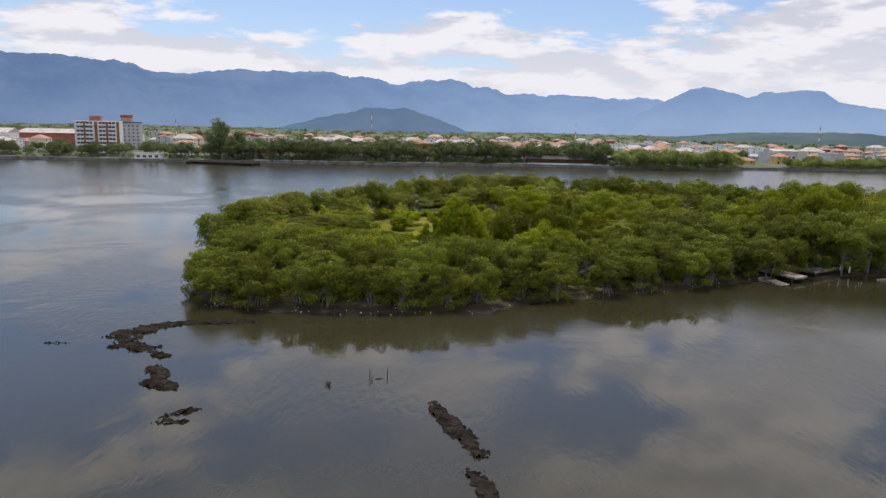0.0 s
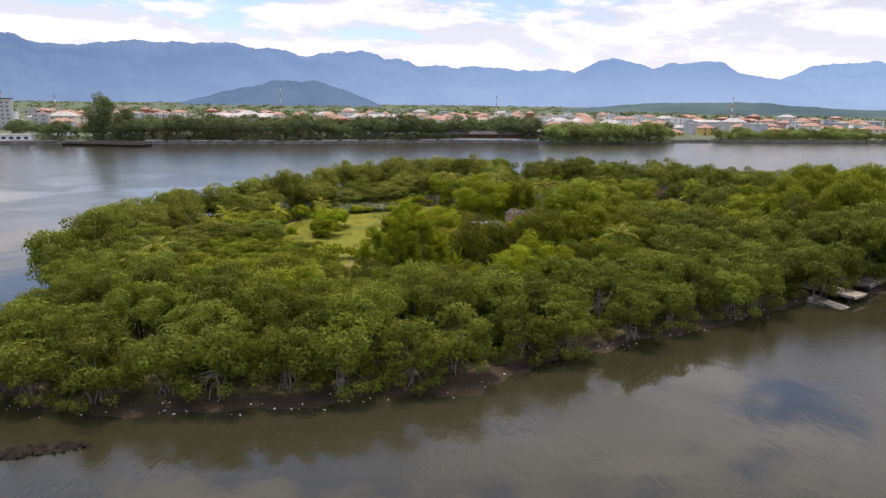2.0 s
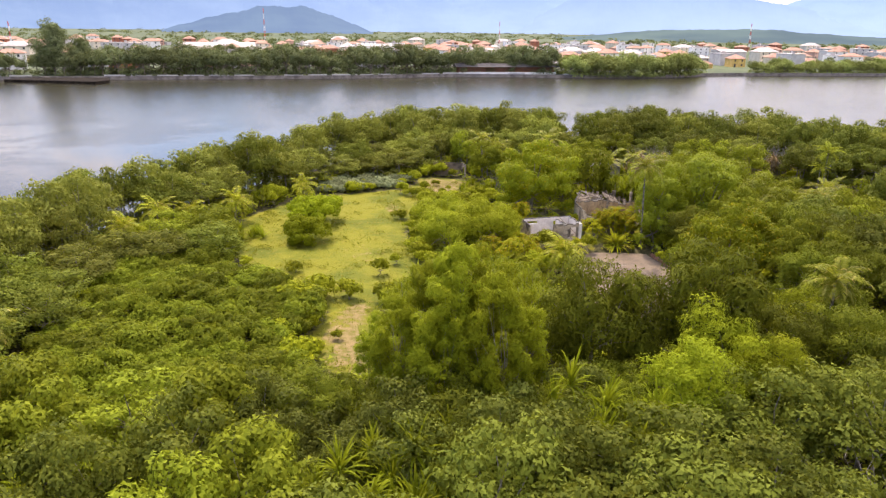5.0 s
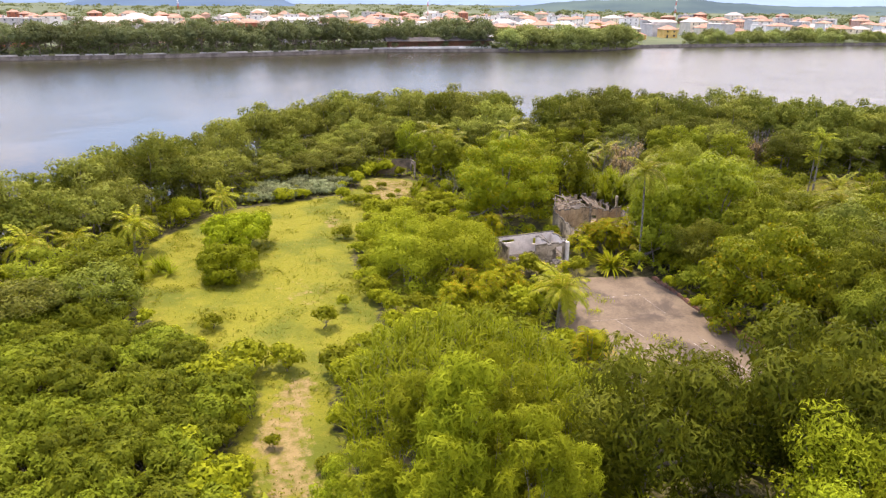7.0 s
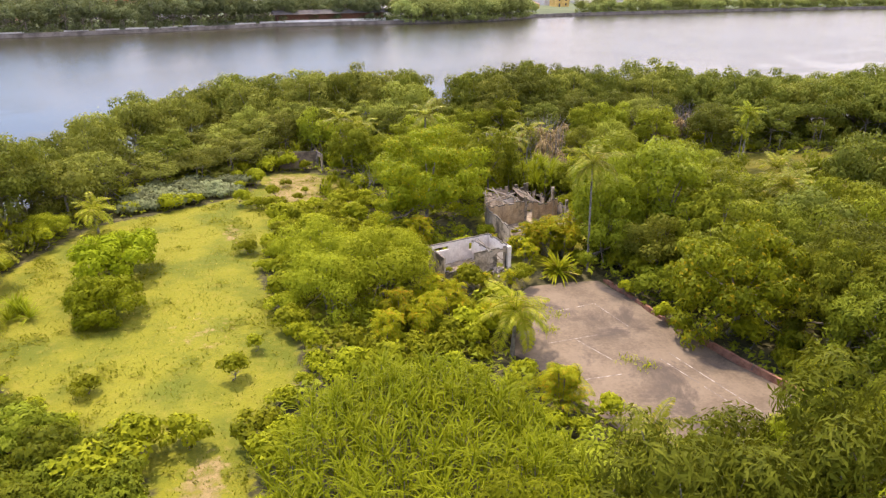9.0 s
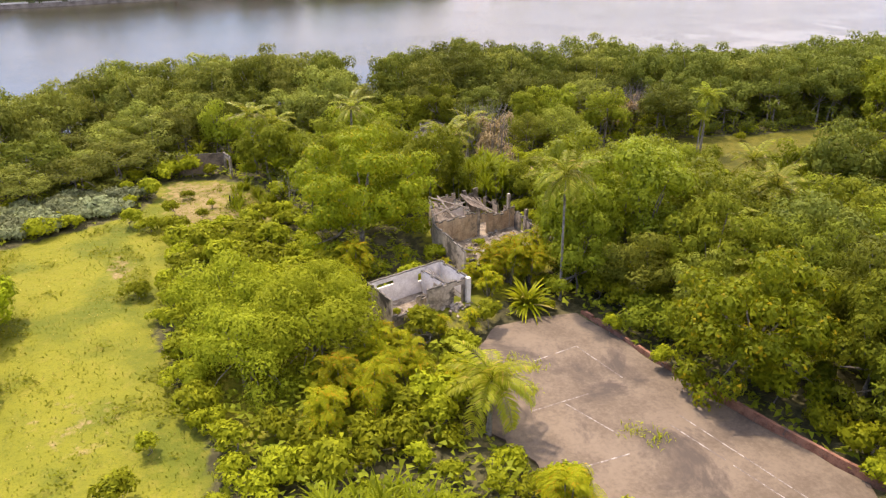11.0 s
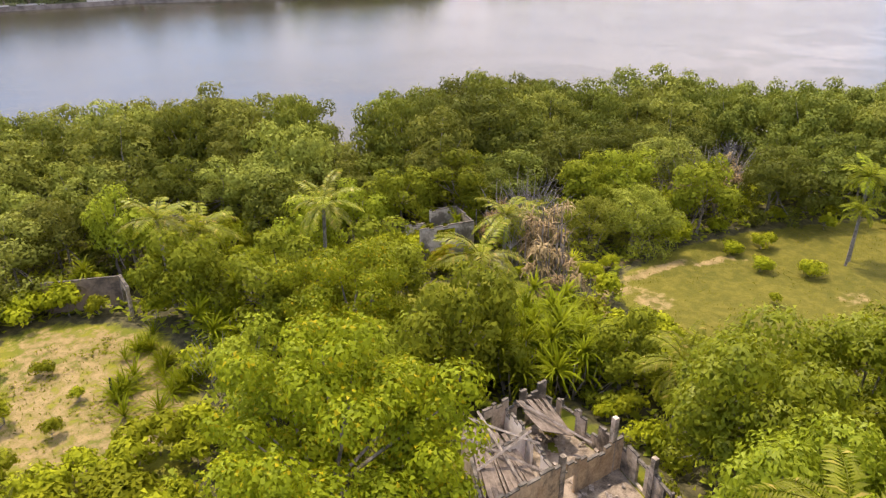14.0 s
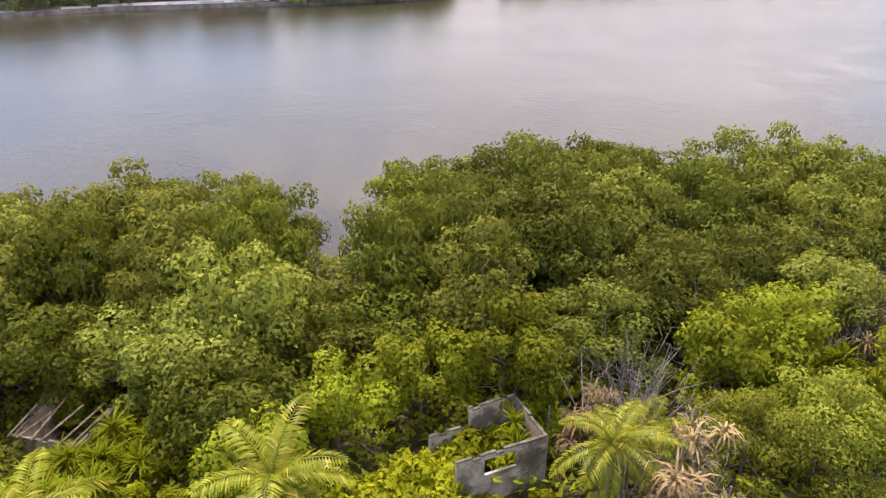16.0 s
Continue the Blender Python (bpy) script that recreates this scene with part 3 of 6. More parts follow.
# ---- plants ----
def leaf_tris(rng, c, out, length, ratio=0.5, droop=0.25, spread=0.36):
    """Pointed leaves at c that face roughly along out."""
    k = len(c)
    nrm = out + rng.normal(0, spread, (k, 3))
    nrm[:, 2] += 0.25
    nrm /= np.linalg.norm(nrm, axis=1)[:, None] + 1e-9
    d = np.cross(nrm, rng.normal(0, 1, (k, 3)))
    d[:, 2] -= droop
    d -= nrm * (d * nrm).sum(1)[:, None]
    d /= np.linalg.norm(d, axis=1)[:, None] + 1e-9
    s = np.cross(nrm, d)
    L = (length * rng.uniform(0.65, 1.3, k))[:, None]
    W = L * ratio
    return np.stack([c - d * L * 0.45 + s * W * 0.5, c - d * L * 0.25 - s * W * 0.55, c + d * L * 0.55 - nrm * L * 0.10], 1)


def leaf_normals(rng, tris, out, follow=0.51):
    """Each leaf shades mostly with the round of its clump, a little with its own tilt."""
    own = np.cross(tris[:, 1] - tris[:, 0], tris[:, 2] - tris[:, 0])
    own /= np.linalg.norm(own, axis=1)[:, None] + 1e-9
    own *= np.where((own * out).sum(1) < 0, -1.0, 1.0)[:, None]
    n = out * follow + own * (1 - follow)
    return n / (np.linalg.norm(n, axis=1)[:, None] + 1e-9)


def clump_points(rng, centres, radii, count, flat=0.75):
    """Points on the upper and outer skins of many round clumps."""
    pick = rng.choice(len(centres), count, p=radii ** 2 / (radii ** 2).sum())
    u = rng.normal(0, 1, (count, 3))
    u[:, 2] += 0.35
    u /= np.linalg.norm(u, axis=1)[:, None]
    r = radii[pick][:, None] * rng.uniform(0.72, 1.06, (count, 1))
    lump = 1 + 0.18 * np.sin(u[:, :1] * 7 + pick[:, None]) * np.cos(u[:, 1:2] * 6 + pick[:, None] * 2)
    return centres[pick] + u * r * lump * np.array((1, 1, flat)), u


def crown_centres(rng, k, rx, z0, z1, top_heavy=1.0, shell=0.55):
    """Clump centres that fill an uneven crown from z0 to z1."""
    u = rng.normal(0, 1, (k, 3))
    u /= np.linalg.norm(u, axis=1)[:, None]
    u[:, 2] = np.abs(u[:, 2]) * top_heavy + u[:, 2] * (1 - top_heavy)
    r = rng.uniform(shell, 1.0, k)[:, None]
    lean = rng.normal(0, 0.10, 2) * rx
    p = u * r
    x = p[:, 0] * rx * rng.uniform(0.9, 1.1) + lean[0]
    y = p[:, 1] * rx * rng.uniform(0.9, 1.1) + lean[1]
    mid, half = (z0 + z1) / 2, (z1 - z0) / 2
    if top_heavy > 0.9:
        z = z0 + p[:, 2] * (z1 - z0) * 0.95
    else:
        z = mid + p[:, 2] * half
    return np.stack([x, y, z], 1)


def limb_paths(g, rng, ends, base_r, fork_z, stems=1, sides=6, bend=0.5):
    """A tapered trunk, forked into limbs that reach the clumps."""
    for k in range(stems):
        a = rng.uniform(0, 6.283)
        foot = Vector((math.cos(a), math.sin(a), 0)) * (0.0 if stems == 1 else rng.uniform(0.2, 0.9))
        fork = Vector((rng.normal(0, bend * 0.4), rng.normal(0, bend * 0.4), fork_z * rng.uniform(0.8, 1.15))) + foot * 1.4
        mid = foot.lerp(fork, 0.5) + Vector((rng.normal(0, 0.12), rng.normal(0, 0.12), 0))
        g.tube([foot - Vector((0, 0, 0.6)), foot + Vector((0, 0, 0.15)), mid, fork], [base_r * 1.35, base_r * 1.1, base_r * 0.8, base_r * 0.62], sides)
        for e in ends[k::stems]:
            e = Vector(e)
            m = fork.lerp(e, 0.5) + Vector((rng.normal(0, 0.2), rng.normal(0, 0.2), -0.15 + rng.normal(0, 0.15)))
            g.tube([fork, m, e], [base_r * 0.5, base_r * 0.3, base_r * 0.10], 4)


def tree_meshes(seed, rx, z0, z1, clumps, clump_r, leaves, leaf_len, leafmat, barkmat, stems=1, base_r=0.16, ratio=0.5, top_heavy=0.6, flat=0.75, props=0, droop=0.25, sprays=0.12, skirt=0, follow=0.51):
    rng = np.random.default_rng(seed)
    cc = crown_centres(rng, clumps, rx - clump_r * 0.6, z0 + clump_r * 0.5, z1 - clump_r * 0.6, top_heavy)
    rr = clump_r * rng.uniform(0.65, 1.25, clumps)
    if skirt:
        ang = rng.uniform(0, 6.283, skirt)
        low = np.stack([np.cos(ang) * rx * 0.78, np.sin(ang) * rx * 0.78, rng.uniform(0.5, 1.9 if z0 < 0.5 else z1 * 0.42, skirt)], 1)
        cc, rr = np.concatenate([cc, low]), np.concatenate([rr, clump_r * rng.uniform(0.6, 0.95, skirt)])
    pts, out = clump_points(rng, cc, rr, leaves, flat)
    loose = rng.random(leaves) < sprays
    pts[loose] += out[loose] * rng.uniform(0.05, 0.45, (loose.sum(), 1)) * clump_r * 0.6
    keep = pts[:, 2] > 0.15
    tris = leaf_tris(rng, pts[keep], out[keep], np.full(keep.sum(), leaf_len), ratio, droop)
    crown = Geo().loose(tris, leaf_normals(rng, tris, out[keep], follow)).mesh("crown", leafmat)
    g = Geo()
    ends = [tuple(c) for c in cc[:: max(1, clumps // (6 + 3 * stems))]]
    limb_paths(g, rng, ends, base_r, z0 + (z1 - z0) * 0.30, stems)
    for k in range(props):
        a = rng.uniform(0, 6.283)
        h, reach = rng.uniform(0.8, 1.8), rng.uniform(0.7, 1.7)
        d = Vector((math.cos(a), math.sin(a), 0))
        g.tube([Vector((0, 0, h)), d * reach * 0.55 + Vector((0, 0, h * 0.85)), d * reach + Vector((0, 0, -0.7))], [0.05, 0.045, 0.035], 4)
    return g.mesh("trunk", barkmat), crown


def make_tree(name, label, category, meshes, group=""):
    """A prototype far below the water is never kept: the first one planted is the original."""
    high = max(v.co.z for _, me in meshes for v in me.vertices)
    return dict(name=name, label=label, category=category, group=group, parts=meshes, high=high)


def plant(kind, x, y, z=None, scale=1.0, tall=1.0, turn=None, label="", lean=0.0):
    z = float(ground_z(x, y)) if z is None else z
    turn = random.uniform(0, 360) if turn is None else turn
    m = pose(x, y, z - 0.03, lean, 0, turn) @ Matrix.Diagonal((scale, scale, scale * tall, 1))
    ob = thing(kind["name"], label or kind["label"], kind["category"], kind["group"], m)
    for pname, me in kind["parts"]:
        part(pname, me, ob)
    return ob


def woody(name, label, group, *args, **kw):
    trunk, crown = tree_meshes(*args, **kw)
    return make_tree(name, label, "tree", [("trunk", trunk), ("crown", crown)], group)


EDGE = [woody("mangrove_tree", "dense dark green mangrove with low skirts over mud", "mangroves round the island", 10 + i, 3.9, 0.3, 6.4 + 0.6 * i, 34, 1.05, 5600, 0.30,
              M["mangrove"], M["palebark"], stems=3, base_r=0.10, top_heavy=0.25, flat=0.66, props=7, ratio=0.66, skirt=9) for i in range(4)]
INNER = [woody("mangrove_tree", "tall mangrove with a billowing grey-green crown", "mangroves round the island", 20 + i, 4.1, 1.0, 7.4 + 0.5 * i, 36, 1.12, 7400, 0.29,
               M["mangrove"], M["palebark"], stems=2, base_r=0.14, top_heavy=0.35, skirt=13, flat=0.64, ratio=0.66) for i in range(4)]
# same trees as INNER, leaves coloured paler to stand in for sunlight
PALE = [make_tree("mangrove_tree", "tall mangrove with a pale olive-green crown", "tree", [("trunk", k["parts"][0][1]), ("crown", k["parts"][1][1].copy())], "mangroves round the island") for k in INNER]
for k in PALE:
    k["parts"][1][1].materials[0] = M["palemangrove"]
DARKM = [make_tree("mangrove_tree", "tall mangrove with a dark dense crown", "tree", [("trunk", k["parts"][0][1]), ("crown", k["parts"][1][1].copy())], "mangroves round the island") for k in INNER]
for k in DARKM:
    k["parts"][1][1].materials[0] = M["darkmangrove"]
BROAD = [woody("broadleaf_tree", "mid-green broadleaf tree with an uneven leafy crown", "trees of the island wood", 30 + i, 3.7, 0.5, 6.6 + 0.6 * i, 32, 1.0, 5200, 0.32,
               M["broad"], M["bark"], stems=1 + i % 2, base_r=0.15, top_heavy=0.3, ratio=0.62, skirt=6) for i in range(4)]
ALMOND = [woody("almond_tree", "big tropical almond tree with large glossy yellow-green leaves", "", 40 + i, 6.0, 0.3, 9.4, 80, 1.15, 36000, 0.235,
                M["almond"], M["bark"], stems=2, base_r=0.26, top_heavy=0.25, ratio=0.66, flat=0.55, skirt=20, follow=0.2) for i in range(2)]
YELLOW = [woody("bushy_tree", "rounded yellow-green bushy tree at the edge of the lawn", "", 50 + i, 5.0, 0.2, 7.0, 40, 1.35, 17000, 0.24,
                M["yellowgreen"], M["bark"], stems=3, base_r=0.14, top_heavy=0.45, ratio=0.6, skirt=12) for i in range(2)]
LAWNBUSH = [woody("mango_tree", "low spreading dark-leaved tree standing alone on the lawn", "bushy trees on the lawn", 55 + i, 4.2, 0.1, 4.4, 30, 1.05, 9000, 0.34,
                  M["lawnbush"], M["bark"], stems=3, base_r=0.12, top_heavy=0.5, ratio=0.6, skirt=12) for i in range(2)]
KERB = [woody("almond_tree", "broad leafy almond tree with foliage down to the ground", "", 75 + i, 5.0, 0.1, 7.8, 64, 1.0, 18000, 0.28,
              M[k], M["bark"], stems=2, base_r=0.2, top_heavy=0.3, ratio=0.62, flat=0.6, skirt=16, follow=0.3) for i, k in enumerate(("almond", "broad"))]
NEEDLE = [woody("casuarina_tree", "dark feathery she-oak with fine drooping foliage", "", 60 + i, 3.6, 0.6, 8.2, 34, 1.1, 11000, 0.38,
                M["dark"], M["bark"], stems=1, base_r=0.17, top_heavy=0.2, ratio=0.24, droop=0.9, skirt=6) for i in range(2)]
BAMBOO = [woody("bamboo_clump", "tall arching feathery yellow-green bamboo clump", "", 65 + i, 2.5, 0.4, 12.4, 80, 0.62, 13000, 0.46,
                M["bamboo"], M["bark"], stems=6, base_r=0.05, top_heavy=0.12, ratio=0.15, droop=0.8, skirt=5) for i in range(2)]
YBUSH = [woody("bushy_tree", "feathery yellow-green tree above dark she-oaks", "", 67 + i, 4.4, 1.0, 13.0, 44, 1.3, 13000, 0.34,
               M["bamboo"], M["bark"], stems=2, base_r=0.12, top_heavy=0.3, ratio=0.35, skirt=6) for i in range(2)]
GREYTREE = woody("broadleaf_tree", "pale grey-green small-leaved tree behind the brick kerb", "", 140, 3.9, 0.4, 8.4, 36, 1.0, 11000, 0.24,
                 M["palegreen"], M["palebark"], stems=2, base_r=0.14, top_heavy=0.3, ratio=0.6, skirt=8)
TREEB = woody("broadleaf_tree", "dark dense round tree beside the ruined house", "", 141, 3.3, 0.3, 6.8, 30, 0.95, 8000, 0.28,
              M["broad"], M["bark"], stems=1, base_r=0.15, top_heavy=0.3, ratio=0.6, skirt=8)
BUSH = woody("bushy_tree", "rounded light green bushy tree at the edge of the field", "", 142, 4.2, 0.2, 6.8, 40, 1.15, 12000, 0.25,
             M["palegreen"], M["bark"], stems=3, base_r=0.12, top_heavy=0.4, ratio=0.5, skirt=12)
TALL = [woody("tall_tree", "tall bright green tree with upswept leafy branches", "", 70 + i, 4.4, 0.8, 10.4, 40, 1.25, 17000, 0.27,
              M["bright"], M["bark"], stems=2, base_r=0.2, top_heavy=0.2, ratio=0.62, skirt=9, follow=0.34) for i in range(2)]
BANKTREE = make_tree("tall_tree", "tall dark green tree on the bank behind the jetty", "tree", [("trunk", TALL[0]["parts"][0][1]), ("crown", TALL[0]["parts"][1][1].copy())])
BANKTREE["parts"][1][1].materials[0] = M["broad"]


def shrub_kind(name, label, group, seed, rx, h, clumps, cr, leaves, ll, mat, ratio=0.5):
    trunk, crown = tree_meshes(seed, rx, 0.0, h, clumps, cr, leaves, ll, mat, M["bark"], stems=1, base_r=0.045, top_heavy=0.85, ratio=ratio)
    return make_tree(name, label, "shrub", [("stem", trunk), ("foliage", crown)], group)


SHRUB = [shrub_kind("shrub", "leafy green shrub in rough grass", "shrubs of the island", 80 + i, 1.5, 1.8 + 0.3 * i, 10, 0.6, 900, 0.30, M["shrub"], 0.6) for i in range(3)]
SCRUB = [shrub_kind("scrub_bush", "dense dark green bush of a low thicket", "bushes of the low thicket", 84 + i, 2.4, 2.3 + 0.3 * i, 26, 0.62, 3400, 0.28, M["thicket"], 0.55) for i in range(3)]
GREY = [shrub_kind("sea_grape", "low grey-green round-leaved bush at the lawn's edge", "grey-green bushes beside the lawn", 88 + i, 1.7, 1.5, 12, 0.6, 1100, 0.32, M["greyleaf"], 0.95) for i in range(2)]


def strap_leaf(rng, base, az, tilt, length, width, sag, segs=4):
    """One arching strap leaf as a chain of quads: a ribbon of vertices."""
    side = np.array((-math.sin(az), math.cos(az), 0.0))
    p, ang = np.array(base, float), tilt
    v = []
    for i in range(segs + 1):
        k = i / segs
        w = width * (1 - k) ** 0.6 * (0.6 + 0.8 * min(k * 3, 1)) * 0.5 + 0.002
        v += [p - side * w, p + side * w]
        step = length / segs
        p = p + np.array((math.cos(az) * math.cos(ang), math.sin(az) * math.cos(ang), math.sin(ang))) * step
        ang -= sag / segs
    return v, [(2 * i, 2 * i + 1, 2 * i + 3, 2 * i + 2) for i in range(segs)]


def rosette_mesh(seed, count, length, width, sag, spread, mat, heads=1, head_h=0.2):
    rng = np.random.default_rng(seed)
    g = Geo()
    for h in range(heads):
        bx, by = (0, 0) if heads == 1 else rng.normal(0, spread, 2)
        bz = head_h * rng.uniform(0.4, 1.2)
        for k in range(count):
            v, f = strap_leaf(rng, (bx, by, bz), rng.uniform(0, 6.283), rng.uniform(0.15, 1.45), length * rng.uniform(0.7, 1.2), width, sag * rng.uniform(0.5, 1.3))
            g.put(v, f)
    return g.mesh("foliage", mat)


def stem_meshes(height, r, seed, heads=1, spread=0.3):
    rng = np.random.default_rng(seed)
    made = []
    for h in range(heads):
        bx, by = (0, 0) if heads == 1 else rng.normal(0, spread, 2)
        made.append(("stem", Geo().tube([(bx * 0.5, by * 0.5, -0.3), (bx, by, height * 0.6), (bx, by, height)], [r, r * 0.8, r * 0.6], 5).mesh("stem", M["bark"])))
    return made


ROSETTE = make_tree("rosette_plant", "yellow-green spiky rosette of long arching strap leaves", "plant", [("foliage", rosette_mesh(91, 110, 2.1, 0.17, 1.3, 0, M["strap"], 1, 0.4)), *stem_meshes(0.5, 0.16, 91)])
AGAVE = make_tree("agave_clump", "clump of stiff green spiky leaves", "plant", [("foliage", rosette_mesh(92, 34, 1.5, 0.10, 0.7, 1.0, M["cane"], 7, 0.2)), *stem_meshes(0.3, 0.1, 92)], "spiky clumps beside the lawn")
PANDANUS = [make_tree("pandanus", "screw pine with many heads of strap leaves", "plant", [("foliage", rosette_mesh(93 + i, 44, 1.75, 0.13, 1.2, 1.1, M["cane"], 7, 2.6)), *stem_meshes(2.4, 0.07, 93 + i, 7, 1.1)], "screw pines in the wood")
            for i in range(2)]
DEADPAN = make_tree("dead_pandanus", "withered screw pine with brown hanging leaves", "plant", [("foliage", rosette_mesh(96, 26, 1.4, 0.10, 3.4, 0.7, M["deadleaf"], 7, 3.2)), *stem_meshes(3.6, 0.07, 96, 9, 0.9)], "withered screw pines")


def frond(g, rng, base, az, tilt, length, sag, leaflet, per=28, slim=0.5):
    """A feather palm leaf: a rib and two rows of hanging leaflets."""
    p, ang, step = np.array(base, float), tilt, length / per
    rib = [tuple(p)]
    side = np.array((-math.sin(az), math.cos(az), 0.0))
    quads = []
    for i in range(per):
        d = np.array((math.cos(az) * math.cos(ang), math.sin(az) * math.cos(ang), math.sin(ang)))
        q = p + d * step
        k = (i + 1) / per
        L = leaflet * (math.sin(math.pi * min(0.12 + 0.86 * k, 1.0)) ** 0.6 + 0.08)
        if i > 1:
            for sgn in (-1, 1):
                tip = p + side * sgn * L * 0.78 + d * L * 0.45 - np.array((0, 0, L * rng.uniform(0.10, 0.40)))
                mid = (p + tip) * 0.5 + np.array((0, 0, L * 0.10))
                quads.append([p, mid - d * step * slim, tip, mid + d * step * slim])
        p = q
        ang -= sag / per
        rib.append(tuple(p))
    g.quads(quads)
    g.tube(rib[::5] + [rib[-1]], list(np.linspace(0.045, 0.008, len(rib[::5]) + 1)), 3)


def palm_meshes(seed, height, fronds, length, leaflet, mat, lean=0.4, r=0.15, lo=-0.25, hi=1.40, sag=1.5):
    rng = np.random.default_rng(seed)
    a = rng.uniform(0, 6.283)
    top = Vector((math.cos(a) * lean, math.sin(a) * lean, height))
    g = Geo()
    g.tube([(0, 0, -0.4), (0, 0, 0.1), tuple(top * 0.35 + Vector((0, 0, 0.02))), tuple(top * 0.7), tuple(top)], [r * 1.7, r * 1.3, r, r * 0.9, r * 0.8], 8)
    trunk = g.mesh("trunk", M["palebark"])
    made = []
    for i in range(fronds):
        g = Geo()
        k = (i + rng.uniform(0, 1)) / fronds
        frond(g, rng, tuple(top), i * 2.4 + rng.uniform(-0.3, 0.3), lo + (hi - lo) * k, length * rng.uniform(0.85, 1.1), sag * rng.uniform(0.8, 1.25), leaflet)
        made.append(("frond", g.mesh("frond", mat)))
    return [("trunk", trunk), *made]


PALM = [make_tree("coconut_palm", "coconut palm with arching feathery fronds", "palm", palm_meshes(100 + i, h, 17, 3.6, 0.80, M["palm"]), "coconut palms on the island") for i, h in enumerate((3.6, 5.4, 7.2))]
COURTPALM = make_tree("coconut_palm", "bright coconut palm beside the concrete court", "palm", palm_meshes(103, 3.5, 19, 3.5, 0.95, M["brightpalm"]), "coconut palms on the island")
WOODPALM = [make_tree("coconut_palm", "bright coconut palm with long arching fronds", "palm", palm_meshes(120 + i, h, 13, 3.7, 0.80, M["woodpalm"]), "coconut palms on the island") for i, h in enumerate((5.0, 7.6))]
TALLPALM = make_tree("coconut_palm", "very tall coconut palm", "palm", palm_meshes(109, 10.9, 18, 3.2, 0.8, M["palm"], 0.5, 0.10, -0.6), "coconut palms on the island")
ROYAL = make_tree("royal_palm", "slim tall palm with a pale trunk", "palm", palm_meshes(104, 7.6, 15, 2.8, 0.7, M["broad"], 0.1, 0.13))


def areca_meshes(seed, stems, height, mat):
    rng = np.random.default_rng(seed)
    g, made = Geo(), []
    for i in range(stems):
        a, r = rng.uniform(0, 6.283), rng.uniform(0.1, 1.0)
        foot = Vector((math.cos(a) * r * 0.5, math.sin(a) * r * 0.5, 0))
        top = Vector((math.cos(a) * r * 1.3, math.sin(a) * r * 1.3, height * rng.uniform(0.18, 0.85)))
        made.append(("stem", Geo().tube([tuple(foot - Vector((0, 0, 0.3))), tuple(foot.lerp(top, 0.5)), tuple(top)], [0.05, 0.045, 0.035], 4).mesh("stem", M["bark"])))
        for k in range(6):
            frond(g, rng, tuple(top), rng.uniform(0, 6.283), rng.uniform(0.7, 1.5), 1.7 * rng.uniform(0.8, 1.2), 2.3, 0.42, 20, 0.34)
    return [("foliage", g.mesh("foliage", mat)), *made]


ARECA = [make_tree("areca_palm", "clump of yellowing feathery cane palms", "palm", areca_meshes(106 + i, 20, 5.0, M["areca"]), "yellowing palm clumps") for i in range(2)]


def snag_meshes(seed, height):
    rng = np.random.default_rng(seed)
    g = Geo()
    limb_paths(g, rng, [tuple(p) for p in np.stack([rng.normal(0, 1.3, 14), rng.normal(0, 1.3, 14), rng.uniform(height * 0.6, height, 14)], 1)], 0.08, height * 0.4, 2, 5)
    for k in range(30):
        e = Vector((rng.normal(0, 1.4), rng.normal(0, 1.4), rng.uniform(height * 0.55, height)))
        g.tube([tuple(e * 0.7), tuple(e), tuple(e + Vector((rng.normal(0, 0.5), rng.normal(0, 0.5), rng.uniform(0.1, 0.7))))], [0.022, 0.016, 0.006], 3)
    return [("trunk", g.mesh("trunk", M["palebark"]))]


SNAG = make_tree("dead_tree", "bare bleached branching dead tree", "tree", snag_meshes(110, 5.0), "bare dead trees")

# single plants with their own places
TAKEN = []


def hero(kind, x, y, r, top=0.0, **kw):
    """A plant with a place of its own; top: the height its crown reaches."""
    TAKEN.append((x, y, r))
    if top:
        kw["tall"] = top / (kind["high"] * kw.get("scale", 1.0))
    return plant(kind, x, y, **kw)


hero(LAWNBUSH[0], -9.8, 190.2, 4.5, turn=20, scale=1.02)
hero(LAWNBUSH[1], -10.2, 180.8, 4.2, turn=140, scale=0.84, label="low spreading bright-leaved tree standing alone on the lawn")
hero(YELLOW[0], 8.6, 182.0, 4.5, scale=0.9, turn=10)
hero(YELLOW[1], 12.4, 175.4, 5.0, scale=1.05, turn=80)
hero(YELLOW[0], 7.6, 174.2, 4.0, scale=0.88, turn=200)
hero(YELLOW[1], 15.2, 180.6, 3.5, scale=0.72, turn=300)
hero(ALMOND[0], 23.0, 190.2, 6.0, scale=1.12, turn=30, top=11.9)
hero(ALMOND[1], 29.6, 205.2, 4.8, scale=0.86, turn=110, top=8.8)
hero(KERB[0], 36.4, 158.0, 5.2, scale=1.10, turn=260, top=10.2, label="spreading almond tree with glossy leaves over the brick kerb")
hero(KERB[1], 41.2, 152.4, 4.0, scale=0.85, turn=60, top=9.6)
hero(GREYTREE, 37.4, 169.6, 3.2, turn=15, scale=0.84, top=7.2)
hero(GREYTREE, 38.6, 164.6, 2.8, turn=130, scale=0.8, top=6.8)
hero(TREEB, 34.6, 173.6, 2.2, turn=10, scale=0.8, top=7.6)
hero(TALL[1], 36.6, 176.8, 3.4, turn=20, scale=0.92, top=10.8)
hero(KERB[1], 42.0, 166.8, 3.8, turn=15, scale=0.95, top=9.8)
hero(TALL[0], 42.0, 174.4, 4.4, turn=0, scale=1.14, top=12.6)
